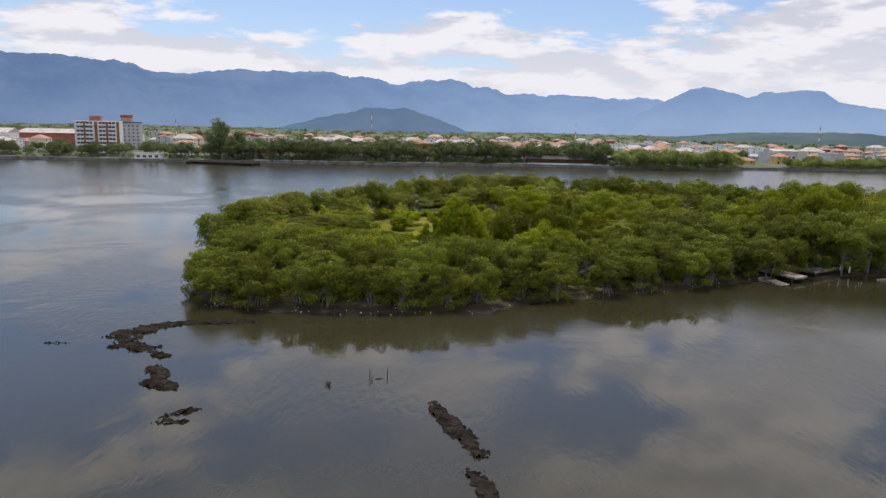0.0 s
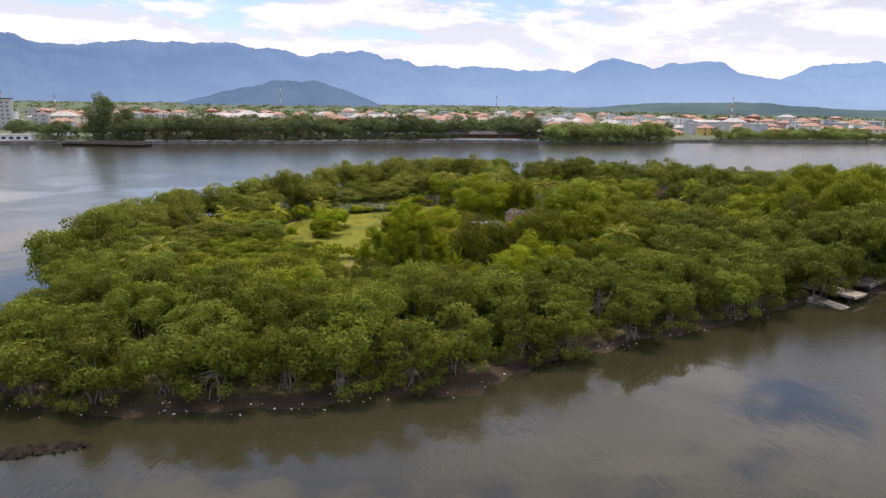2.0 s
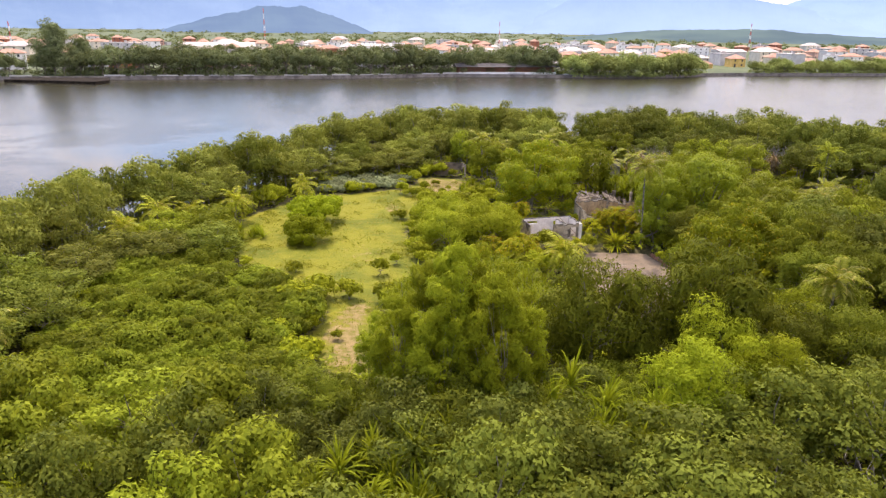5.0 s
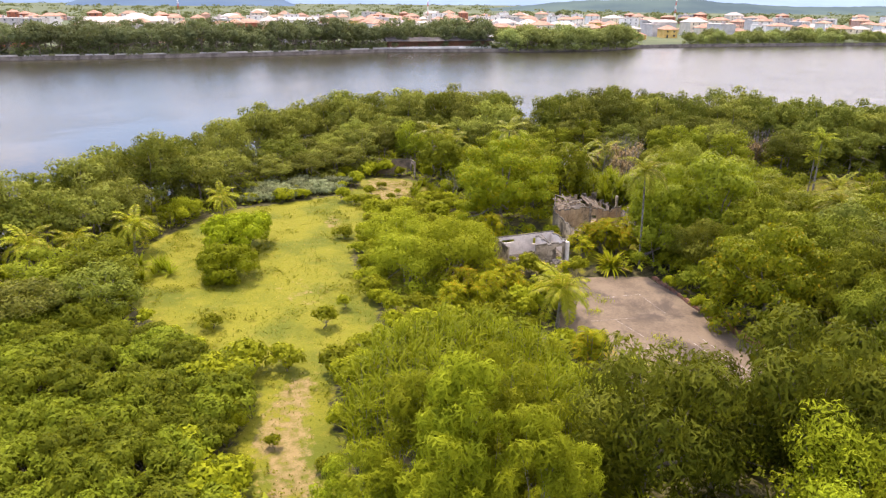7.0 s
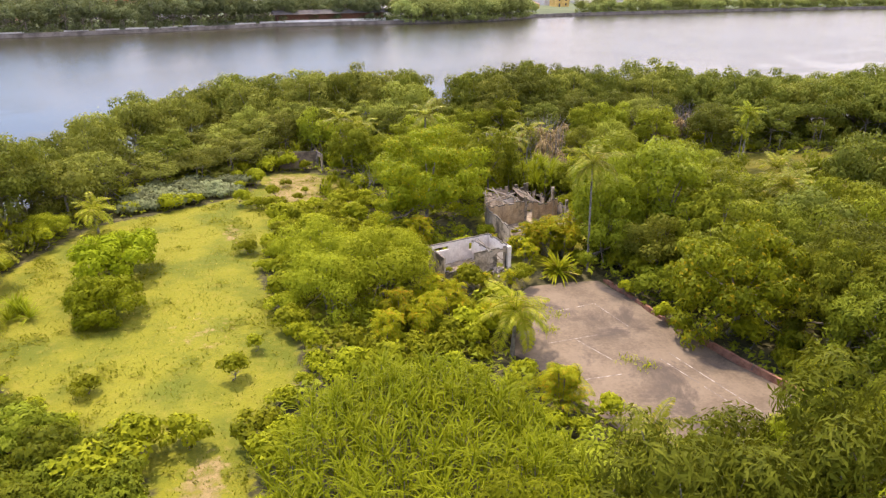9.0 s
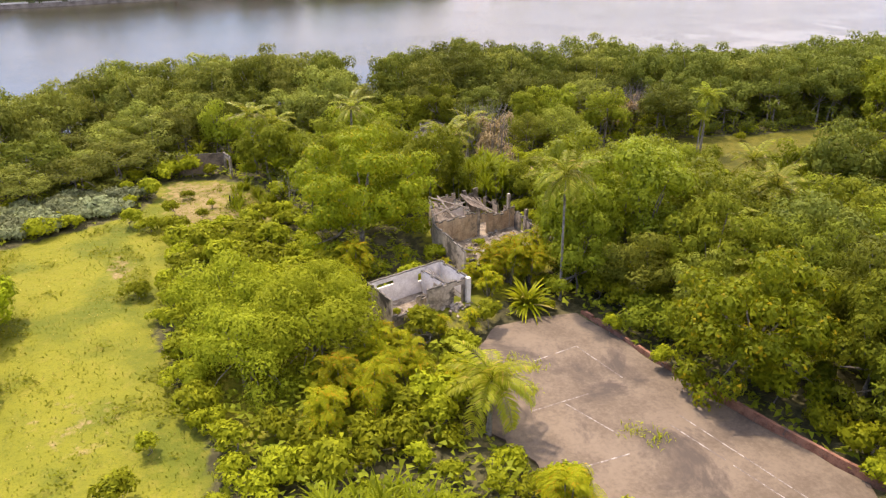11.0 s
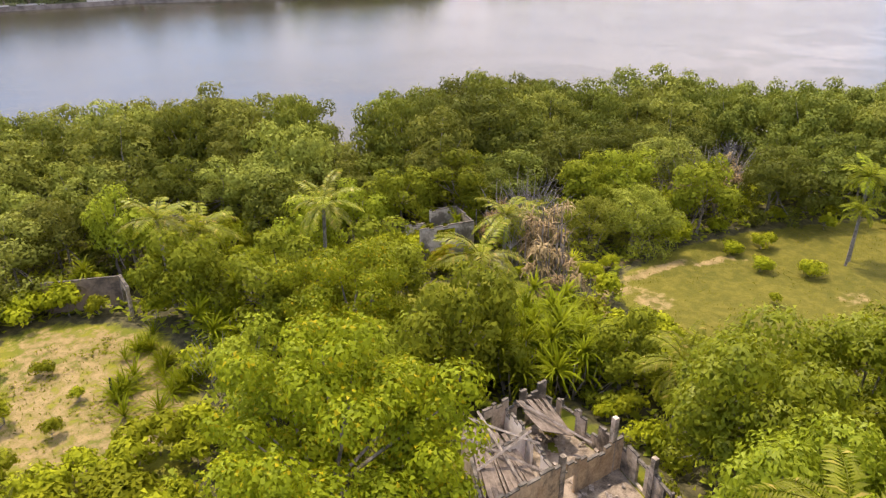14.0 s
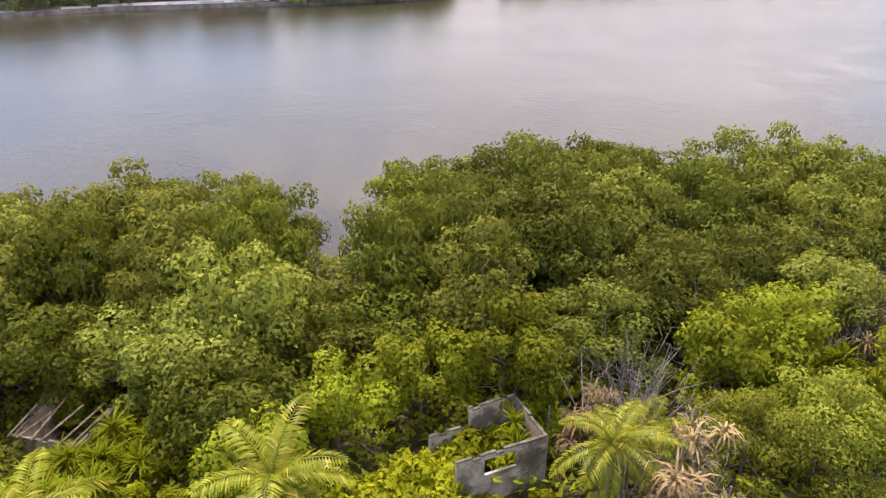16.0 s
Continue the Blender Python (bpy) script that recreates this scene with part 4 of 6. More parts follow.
hero(TALL[1], 41.0, 182.6, 4.0, turn=45, scale=1.02, top=11.4)
hero(TALL[0], 47.6, 181.2, 4.0, turn=120, scale=1.05)
hero(TALL[1], 48.6, 174.0, 3.8, turn=75, scale=1.0)
hero(BANKTREE, 53.0, 181.0, 3.6, turn=220, scale=0.85, label="leafy green tree behind the brick kerb")
hero(TREEB, 42.6, 192.6, 3.0, turn=40, scale=0.9)
hero(BUSH, 60.4, 209.6, 3.4, turn=10, scale=0.95)
hero(BUSH, 56.6, 211.4, 2.8, turn=100, scale=0.8)
hero(NEEDLE[0], 13.8, 137.4, 4.4, turn=0, scale=1.3, top=12.2)
hero(NEEDLE[1], 18.6, 138.6, 3.6, turn=70, scale=1.15, top=9.4)
hero(NEEDLE[1], 22.2, 136.6, 4.0, turn=200, scale=1.28, top=12.4)
for x, y, k, turn, s in ((39.6, 148.4, 1, 50, 1.05), (37.6, 143.4, 0, 150, 0.9), (43.4, 148.4, 1, 250, 1.1), (45.0, 155.4, 0, 310, 1.15), (36.4, 138.4, 1, 20, 0.8), (46.4, 161.8, 0, 100, 1.1), (28.0, 135.6, 1, 0, 1.05), (32.6, 134.6, 0, 30, 1.0), (26.6, 139.8, 0, 210, 0.8)):
    hero(NEEDLE[k], x, y, 3.2, turn=turn, scale=s)
for k, (x, y, s, top) in enumerate(((-1.8, 133.8, 0.85, 10.6), (0.6, 131.6, 0.9, 12.2), (2.4, 134.4, 1.0, 14.2), (4.6, 136.2, 0.95, 13.4), (0.8, 137.0, 0.9, 12.0), (6.6, 137.4, 0.9, 11.4), (4.6, 131.6, 0.9, 12.8), (-2.8, 136.4, 0.7, 8.4), (7.4, 133.4, 0.7, 9.6), (2.6, 139.2, 0.8, 9.4))):
    hero(BAMBOO[k % 2], x, y, 1.6, scale=s, top=top)
for k, (x, y, s) in enumerate(((20.8, 131.6, 0.84), (17.6, 128.6, 0.76), (23.6, 130.2, 0.72), (31.8, 140.6, 0.62), (27.4, 143.2, 0.5))):
    hero(YBUSH[k % 2], x, y, 2.0, scale=s)
hero(BROAD[1], 38.4, 223.2, 2.5, scale=0.9)
hero(BROAD[2], 43.0, 223.6, 2.5, scale=1.0)
hero(BROAD[3], 47.8, 222.4, 2.5, scale=1.0)
for x, y, k, s in ((57.5, 174.0, 1, 1.1), 
                   (55.4, 171.8, 2, 0.9), (46.0, 169.8, 1, 1.05), (42.4, 163.0, 1, 0.9), (62.8, 180.5, 1, 1.05),
                   (50.4, 213.2, 0, 1.0), (-32.4, 142.6, 1, 1.0), (-33.2, 135.6, 1, 1.0), (36.6, 141.8, 2, 1.0), (23.4, 219.2, 1, 1.1), (20.0, 147.6, 0, 0.75)):
    hero(PALM[k], x, y, 1.6, scale=s)
for x, y, k, s in ((20.4, 218.8, 1, 1.0), (31.4, 214.4, 1, 1.05), (39.8, 205.0, 0, 1.12), (47.3, 212.4, 0, 0.95)):
    hero(WOODPALM[k], x, y, 2.0, scale=s)
hero(TALLPALM, 33.0, 173.7, 1.0, turn=0, label="very tall coconut palm beside the concrete court")
hero(COURTPALM, 18.9, 162.4, 2.8)
for x, y, s in ((-30.5, 186.4, 0.95), (-26.2, 188.0, 0.8), (-21.0, 190.8, 0.95), (-11.8, 203.4, 0.8), (-32.8, 178.8, 0.9)):
    hero(COURTPALM, x, y, 3.4, scale=s, label="bright coconut palm at the edge of the lawn")
hero(YELLOW[1], -17.0, 203.0, 2.6, scale=0.5, label="small yellow-green bushy tree at the edge of the lawn")
hero(PALM[1], 42.2, 187.9, 1.6, scale=0.95, label="young palm with bright yellow-green fronds beside the ruin")
for x, y, s in ((81.0, 153.0, 1.2), (88.0, 158.0, 1.3), (75.5, 158.5, 1.05), (95.0, 166.0, 1.35), (86.0, 169.0, 1.3), (79.0, 166.0, 1.15), (93.0, 176.0, 1.25)):
    hero(BANKTREE, x, y, 3.6, scale=s, tall=1.22)
hero(ROYAL, 75.4, 197.8, 1.5, scale=1.05)
hero(ROYAL, 74.0, 197.2, 1.0, scale=0.72)
for x, y, s in ((28.6, 177.4, 0.74), (30.2, 177.0, 0.85), (32.0, 176.5, 0.78), (29.6, 178.2, 0.74), (31.2, 178.2, 0.78), (27.4, 175.8, 0.55), (21.4, 173.0, 0.42), (24.0, 172.8, 0.38), (18.0, 172.4, 0.5), (33.2, 177.6, 0.85), (26.6, 177.6, 0.5), (10.2, 166.6, 0.75),
                (13.6, 167.4, 0.8), (16.8, 168.6, 0.75), (15.6, 171.4, 0.7), (18.6, 166.0, 0.6), (12.0, 169.4, 0.8), (36.6, 214.5, 0.65), (19.4, 184.6, 0.85), (17.0, 173.6, 0.5), (20.2, 186.2, 0.7), (42.0, 213.8, 0.6), (26.4, 181.4, 0.4)):
    hero(random.choice(ARECA), x, y, 1.4, scale=s)
hero(ROSETTE, 29.6, 173.8, 2.0, scale=1.22)
for x, y, s in ((17.5, 180.5, 0.9), (15.4, 181.0, 1.0), (19.3, 182.2, 0.7), (58.5, 190.5, 0.5), (52.5, 209.3, 0.8)):
    hero(ROSETTE, x, y, 1.2, scale=s)
for x, y, s in ((-17.5, 184.0, 1.1), (-18.8, 181.4, 1.0), (15.6, 208.5, 1.0), (17.8, 210.5, 0.9), (19.0, 207.0, 1.0), (16.8, 213.6, 0.8)):
    hero(AGAVE, x, y, 1.6, scale=s)
for x, y, s in ((-18.6, 199.4, 0.9), (13.0, 223.5, 0.9), (23.2, 217.4, 1.0), (26.2, 216.0, 1.1), (47.4, 217.8, 0.8), (22.6, 211.8, 1.0), (24.6, 208.8, 0.9), (-2.1, 126.7, 1.25), (-10.4, 132.5, 1.1), (-7.6, 133.3, 1.1), (12.6, 139.1, 0.8), (13.6, 134.2, 1.0), (8.2, 135.4, 0.85), (9.2, 131.2, 1.0), (20.9, 132.8, 1.0), (-24.4, 125.0, 1.0), (-18.1, 128.4, 1.0), (-4.6, 129.6, 1.0),
                (62.5, 214.0, 0.9), (66.5, 213.0, 0.9)):
    hero(random.choice(PANDANUS), x, y, 1.4, scale=s)
for x, y, top in ((37.0, 196.0, 6.6), (39.0, 194.8, 6.0), (40.6, 197.2, 5.6), (38.4, 199.0, 5.6), (42.6, 196.6, 5.2), (41.2, 200.2, 4.8), (36.6, 200.6, 5.4), (43.6, 200.8, 4.6), (38.6, 202.4, 4.2), (40.4, 194.0, 5.6), (-3.7, 118.4, 7.4), (-1.4, 122.0, 7.2), (-5.8, 121.2, 6.8), (9.4, 127.4, 8.2), (11.4, 125.6, 7.6)):
    hero(PANDANUS[0], x, y, 1.2, scale=1.0, top=top)
for x, y, s in ((49.2, 207.0, 0.9), (49.6, 211.0, 1.0), (47.8, 203.6, 0.8), (49.0, 216.4, 1.0), (52.0, 217.4, 0.9), (70.8, 212.4, 1.2), (73.4, 211.6, 1.2), (76.6, 213.0, 1.2), (79.4, 214.6, 1.1)):
    hero(DEADPAN, x, y, 1.2, scale=s)
for x, y, s in ((51.6, 211.4, 1.1), (48.8, 208.6, 1.15), (46.6, 206.0, 1.0), (45.6, 203.4, 0.7)):
    hero(DEADPAN, x, y, 1.2, scale=s, tall=1.3)
for x, y, s in ((54.5, 218.5, 1.1), (49.8, 209.4, 1.1), (51.2, 213.0, 1.2), (50.4, 215.6, 1.2), (48.2, 212.0, 1.1), (52.8, 216.0, 1.2), (72.5, 213.8, 1.3), (75.0, 213.0, 1.3), (77.6, 214.6, 1.3), (80.0, 215.6, 1.3), (70.6, 214.6, 1.2), (25.2, 120.0, 1.0), (2.0, 110.5, 0.9), (-21.0, 108.0, 1.0), (-24.5, 110.0, 0.9), (20.6, 205.0, 0.8)):
    hero(SNAG, x, y, 0.8, scale=s)
for x, y, s in ((-11.0, 168.6, 0.8), (-1.5, 166.5, 1.0), (0.6, 170.0, 0.7), (-7.6, 160.0, 1.5), (-10.0, 157.6, 1.6), (-9.4, 153.6, 1.4), (-1.2, 158.6, 1.2), (-0.6, 155.0, 1.3), (-10.6, 149.0, 1.4), (-9.4, 145.4, 1.3), (-0.4, 150.6, 1.2), (-4.9, 159.6, 1.1), (13.0, 221.2, 1.3), (15.0, 220.4, 0.8), (10.4, 221.8, 1.4), (4.2, 207.4, 1.0), (5.8, 205.2, 0.9), (8.4, 208.4, 0.9), (11.0, 206.0, 0.6), (2.8, 190.6, 0.9),
                (12.6, 209.0, 0.5), (8.0, 203.0, 1.1), (10.4, 200.2, 1.2), (13.5, 198.6, 1.2), (7.4, 196.4, 1.0), (10.8, 213.4, 0.6), (66.4, 200.3, 0.8), (69.3, 197.6, 0.9), (62.1, 195.6, 0.5), (67.0, 204.0, 0.8), (70.5, 203.4, 0.9), (60.5, 189.5, 0.6), (80.2, 203.4, 0.8), (86.0, 200.0, 0.7),
                (-6.0, 149.5, 0.5), (-3.0, 146.5, 0.6), (24.2, 182.8, 0.8), (33.2, 183.6, 0.35), (43.8, 199.0, 1.3), (46.2, 196.0, 1.4), (45.6, 191.5, 1.2), (64.5, 208.6, 1.2), (31.5, 173.0, 0.35), (26.5, 173.6, 0.4), (41.2, 213.6, 0.9), (43.0, 213.0, 0.6), (44.8, 218.0, 0.9), (42.6, 218.6, 1.1), (41.4, 217.8, 1.0), (40.2, 216.8, 1.2), (42.4, 215.4, 0.7), (45.4, 215.2, 0.5), (43.6, 219.2, 1.3), (45.6, 218.8, 1.0), (39.4, 218.4, 1.4), (38.0, 217.0, 1.3), (36.4, 218.2, 1.4), (22.6, 227.6, 1.0), (27.4, 229.0, 1.2)):
    hero(random.choice(SHRUB), x, y, 1.2, scale=s)


def scatter(poly, gap, tries, seed, ok):
    """Random spots in the polygon no nearer to one another than gap."""
    rng = np.random.default_rng(seed)
    px, py = [p[0] for p in poly], [p[1] for p in poly]
    X, Y = rng.uniform(min(px), max(px), tries), rng.uniform(min(py), max(py), tries)
    ds = inside(poly, X, Y)
    got = []
    cell = {}
    for x, y, d in zip(X, Y, ds):
        if d < 0 or not ok(x, y, d):
            continue
        i, j = int(x // gap), int(y // gap)
        if any((x - a) ** 2 + (y - b) ** 2 < gap * gap for u in (-1, 0, 1) for v in (-1, 0, 1) for a, b in cell.get((i + u, j + v), ())):
            continue
        cell.setdefault((i, j), []).append((x, y))
        got.append((float(x), float(y), float(d)))
    return got


OPEN = [SHEDSIDE, PINEGROVE, UNDERCANE, DRY, LAWN, COURT, FIELD, YARD, RUINS, CANE, THICKET, GREYBED, LOWBELT, GROVE, LODGE, WALLSIDE, COURTSIDE, FIELDSIDE]


def free(x, y, margin, polys=OPEN):
    if any(inside(p, x, y) > -margin for p in polys):
        return False
    return all((x - a) ** 2 + (y - b) ** 2 > (r + margin) ** 2 for a, b, r in TAKEN)


for x, y, d in scatter(THICKET, 2.0, 4000, 5, lambda x, y, d: inside(LAWN, x, y) < -1.0):
    plant(random.choice(SCRUB), x, y, scale=random.uniform(0.8, 1.15), tall=random.uniform(0.8, 1.15))
for x, y, d in scatter(GREYBED, 1.5, 2000, 6, lambda x, y, d: True):
    plant(random.choice(GREY), x, y, scale=random.uniform(0.8, 1.1))

def join_trees(name, label, planted):
    """The trees past counting, as one object: crowns and trunks joined."""
    g = {}
    for kind, m in planted:
        for pname, me in kind["parts"]:
            co = np.empty(len(me.vertices) * 3, np.float32)
            me.vertices.foreach_get("co", co)
            co = np.c_[co.reshape(-1, 3), np.ones(len(me.vertices))] @ np.array(m).T
            geo = g.setdefault(me.materials[0].name, (Geo(), me.materials[0]))[0]
            if pname in ("crown", "foliage"):
                nn = np.empty(len(me.vertices) * 3, np.float32)
                me.corner_normals.foreach_get("vector", nn)
                nn = nn.reshape(-1, 3, 3)[:, 0] @ np.array(m.to_3x3().normalized()).T
                tri = co[:, :3].reshape(-1, 3, 3)
                pick = slice(None, None, 1 if m.translation.x < 118 else 2)
                geo.loose(tri[pick], nn[pick])
            else:
                geo.put(co[:, :3], [tuple(p.vertices) for p in me.polygons])
    for geo, mat in g.values():
        thing(name, label, "woods", kind="stuff", data=geo.mesh(name, mat))


def near_gap(x, y):
    """The small creek that opens the northern trees to the river, cleared along the camera's sight line to it."""
    return y > 237 and abs(x - 44.0 - 0.367 * (y - 240.0)) < 5.6


def canopy(x, y, d):
    """How high the crowns stand: tall round mangroves along the rim, lower growth on the front bank, by the clearing
    and about the lodge, and kept low on camera sight lines.
    """
    # low here to keep the camera's view through the gap open
    if 228 < y < 241 and abs(x - 44.0 - 0.367 * (y - 240.0)) < 5.0:
        return 6.4
    if y > 205 and 8 < x < 100:
        return 11.6 if d < 17.0 else 8.2
    if x > 70:
        return 11.4
    if x < 8 and y > 146:
        return 10.9 if d < 8.0 else (7.4 if d < 12.0 else 5.2)
    if x > 33 and y > 138:
        # lower in the east so the camera sees over to the field
        return 7.4 if x > 48 and y > 165 else 9.6
    if y < 128:
        return 8.6 if d > 7.0 else 6.9
    return 7.6


woods = scatter(ISLAND, 4.25, 30000, 7, lambda x, y, d: d > 0.9 and x < 150 and free(x, y, 1.8) and not near_gap(x, y))
joined = []
for x, y, d in woods:
    rim = 17.0 if y < 200 else 26.0
    outer = d < (5.0 if y < 200 and x > -30 else 3.4)
    if outer:
        kind = random.choice(EDGE)
    elif d < rim or random.random() < 0.12:
        kind = random.choice(PALE if y > 160 and random.random() < (0.75 if x < 50 else 0.12) else (DARKM if y > 160 and x > 50 else INNER))
    else:
        kind = random.choice(BROAD)
    if x > 37 and 128 < y < 176 and random.random() < 0.6:
        kind = random.choice(DARKM)
    top = canopy(x, y, d) * random.uniform(0.88, 1.05)
    if outer and (y > 200 or x < -30):
        top *= 0.85
    if 124 < y < 150 and -12 < x < 38 and d > 12:
        top *= 0.8
    if inside(COURT, x, y) > -9.0 and y < 150:
        top *= 0.7
    s = random.uniform(0.92, 1.14) * (1.12 if top > 9.0 else 1.0)
    h = top / (kind["high"] * s)
    if x > 78 or (x < -38 and y > 150):
        z = float(ground_z(x, y))
        joined.append((kind, pose(x, y, z - 0.03, 0, 0, random.uniform(0, 360)) @ Matrix.Diagonal((s, s, s * h, 1))))
    else:
        plant(kind, x, y, scale=s, tall=h)
join_trees("outer_woods", "dense mangrove woods on the island's outer parts", joined)
for x, y, d in scatter(LOWBELT, 2.4, 2000, 15, lambda x, y, d: free(x, y, -0.4, [])):
    plant(random.choice(SCRUB + SCRUB + [PANDANUS[0]]) if y > 133 else random.choice(NEEDLE + DARKM), x, y, scale=random.uniform(0.6, 0.85))
for x, y, d in scatter(UNDERCANE, 2.2, 2000, 27, lambda x, y, d: free(x, y, -0.3, [COURT, LAWN])):
    plant(random.choice(SHRUB + SHRUB + ARECA[:1]), x, y, scale=random.uniform(0.6, 0.95))
for x, y, d in scatter(COURTSIDE, 2.4, 1500, 17, lambda x, y, d: free(x, y, -1.0, [COURT])):
    plant(random.choice(SCRUB), x, y, scale=random.uniform(0.8, 1.2))
for x, y, s in ((35.2, 172.0, 1.2), (35.4, 169.2, 1.3), (35.8, 166.2, 1.3), (36.2, 155.8, 1.2), (36.6, 152.8, 1.0), (36.8, 149.6, 1.2), (37.4, 157.4, 1.0), (38.4, 170.6, 1.5), (39.4, 174.4, 1.5), (36.8, 175.2, 1.4), (37.6, 163.8, 1.2),
                (43.4, 194.6, 1.3), (41.6, 190.6, 1.0), (40.6, 196.6, 1.5), (42.4, 200.4, 1.4), (39.0, 199.6, 1.5), (36.0, 198.0, 1.5), (33.0, 198.4, 1.4), (34.6, 201.4, 1.3)):
    plant(random.choice(SHRUB + SCRUB[:1]), x, y, scale=s)
for x, y, d in scatter(SHEDSIDE, 2.0, 1500, 28, lambda x, y, d: y < 227.5 and free(x, y, -0.6, [])):
    plant(random.choice(SHRUB + PANDANUS), x, y, scale=random.uniform(0.6, 0.95))
for x, y, d in scatter(FIELDSIDE, 2.2, 1500, 18, lambda x, y, d: free(x, y, -0.3, [FIELD])):
    plant(random.choice(SHRUB), x, y, scale=random.uniform(0.8, 1.4))
for x, y, d in scatter(GROVE, 2.2, 2000, 16, lambda x, y, d: free(x, y, 0.0, [RUINS, LAWN])):
    plant(random.choice(SHRUB), x, y, scale=random.uniform(0.85, 1.45))
under = scatter(ISLAND, 3.0, 9000, 8, lambda x, y, d: d > 6.0 and x < 95 and free(x, y, -0.2) and not free(x, y, 2.2, OPEN))
low = []
for x, y, d in under:
    k = random.uniform(0.6, 1.2)
    low.append((random.choice(SHRUB), pose(x, y, float(ground_z(x, y)) - 0.03, 0, 0, random.uniform(0, 360)) @ Matrix.Diagonal((k, k, k, 1))))
join_trees("low_shrubs", "low leafy shrubs under the island's trees", low)


def stuff_straps(name, label, poly, count, length, width, mat, seed, sag=1.4, segs=3):
    rng = np.random.default_rng(seed)
    g = Geo()
    for x, y, d in scatter(poly, 0.02, count, seed, lambda x, y, d: True):
        z = float(GROUND)
        h = length * rng.uniform(0.55, 1.15)
        v, f = strap_leaf(rng, (x, y, z - 0.05 + rng.uniform(0, 0.5) * length * 0.5), rng.uniform(0, 6.283), rng.uniform(0.7, 1.5), h, width, sag * rng.uniform(0.4, 1.3), segs)
        g.put(v, f)
    return thing(name, label, "plants", kind="stuff", data=g.mesh(name, mat))


def cane_bed():
    """Tall stalks in uneven tufts that carry arching leaves from half their height, with dark gaps between."""
    rng = np.random.default_rng(11)
    g, stalks = Geo(), Geo()
    for x, y, d in scatter(CANE, 0.62, 6000, 11, lambda x, y, d: True):
        rise = noise.fractal(Vector((x * 0.3, y * 0.3, 2.0)), 0.6, 2.0, 3)
        top = min(4.9, 2.9 + d * 0.9) + 1.0 * rise + rng.normal(0, 0.25)
        stalks.tube([(x, y, GROUND - 0.3), (x + rng.normal(0, 0.1), y + rng.normal(0, 0.1), GROUND + top)], [0.03, 0.02], 3)
        for k in range(24):
            low = rng.uniform(0.0, 1.0) ** 2 * min(top * 0.7, 2.6)
            v, f = strap_leaf(rng, (x + rng.normal(0, 0.08), y + rng.normal(0, 0.08), GROUND + top - low), rng.uniform(0, 6.283), rng.uniform(0.5, 1.5),
                              1.5 * rng.uniform(0.6, 1.25), 0.078, rng.uniform(0.6, 1.9), 3)
            g.put(v, f)
    thing("cane_bed", "dense bed of tall arching yellow-green cane leaves", "plants", kind="stuff", data=g.mesh("cane_bed", M["cane"]))
    thing("cane_stalks", "thin upright stalks under the cane leaves", "plants", kind="stuff", data=stalks.mesh("cane_stalks", M["bark"]))


cane_bed()
stuff_straps("lawn_grass", "short patchy sunlit grass tufts on the clearing", LAWN, 26000, 0.20, 0.07, M["tuft"], 12, 1.0, 2)
stuff_straps("field_grass", "short grass tufts on the open field", FIELD, 12000, 0.18, 0.07, M["fieldtuft"], 13, 1.0, 2)


def undergrowth():
    """Low leaves that fill the wood's floor between the trees."""
    rng = np.random.default_rng(14)
    X, Y = rng.uniform(-56, 130, 200000), rng.uniform(100, 275, 200000)
    ok = inside(ISLAND, X, Y) > 4.0
    for p in (DRY, LAWN, COURT, FIELD, YARD, GREYBED, RUINS, CANE):
        ok &= inside(p, X, Y) < -0.3
    X, Y = X[ok][:100000], Y[ok][:100000]
    hump = np.clip(0.5 + fbm(X, Y, 0.35, 3, 9.0), 0.05, 1.3)
    pts = np.stack([X, Y, GROUND + hump * 1.7 * rng.uniform(0.3, 1.0, len(X))], 1)
    g = Geo().loose(leaf_tris(rng, pts, np.tile((0.0, 0.0, 1.0), (len(X), 1)), np.full(len(X), 0.55), 0.6, 0.3, 0.5))
    thing("undergrowth", "tangled green undergrowth on the wood's floor", "plants", kind="stuff", data=g.mesh("undergrowth", M["broad"]))


undergrowth()


def lawn_weeds():
    """Low herbs in loose patches over the clearing."""
    rng = np.random.default_rng(19)
    X, Y = rng.uniform(-22, 22, 90000), rng.uniform(142, 218, 90000)
    f = fbm(X, Y, 0.22, 4, 21.0)
    ok = (inside(LAWN, X, Y) > 0.2) & (f + rng.normal(0, 0.06, len(X)) > 0.34)
    X, Y, f = X[ok][:12000], Y[ok][:12000], f[ok][:12000]
    pts = np.stack([X, Y, GROUND + 0.08 + rng.random(len(X)) * np.clip(f, 0.05, 0.6) * 0.6], 1)
    g = Geo().loose(leaf_tris(rng, pts, np.tile((0.0, 0.0, 1.0), (len(X), 1)), np.full(len(X), 0.24), 0.5, 0.2, 0.6))
    thing("lawn_weeds", "low leafy weeds in patches on the clearing", "plants", kind="stuff", data=g.mesh("lawn_weeds", M["weed"]))


lawn_weeds()


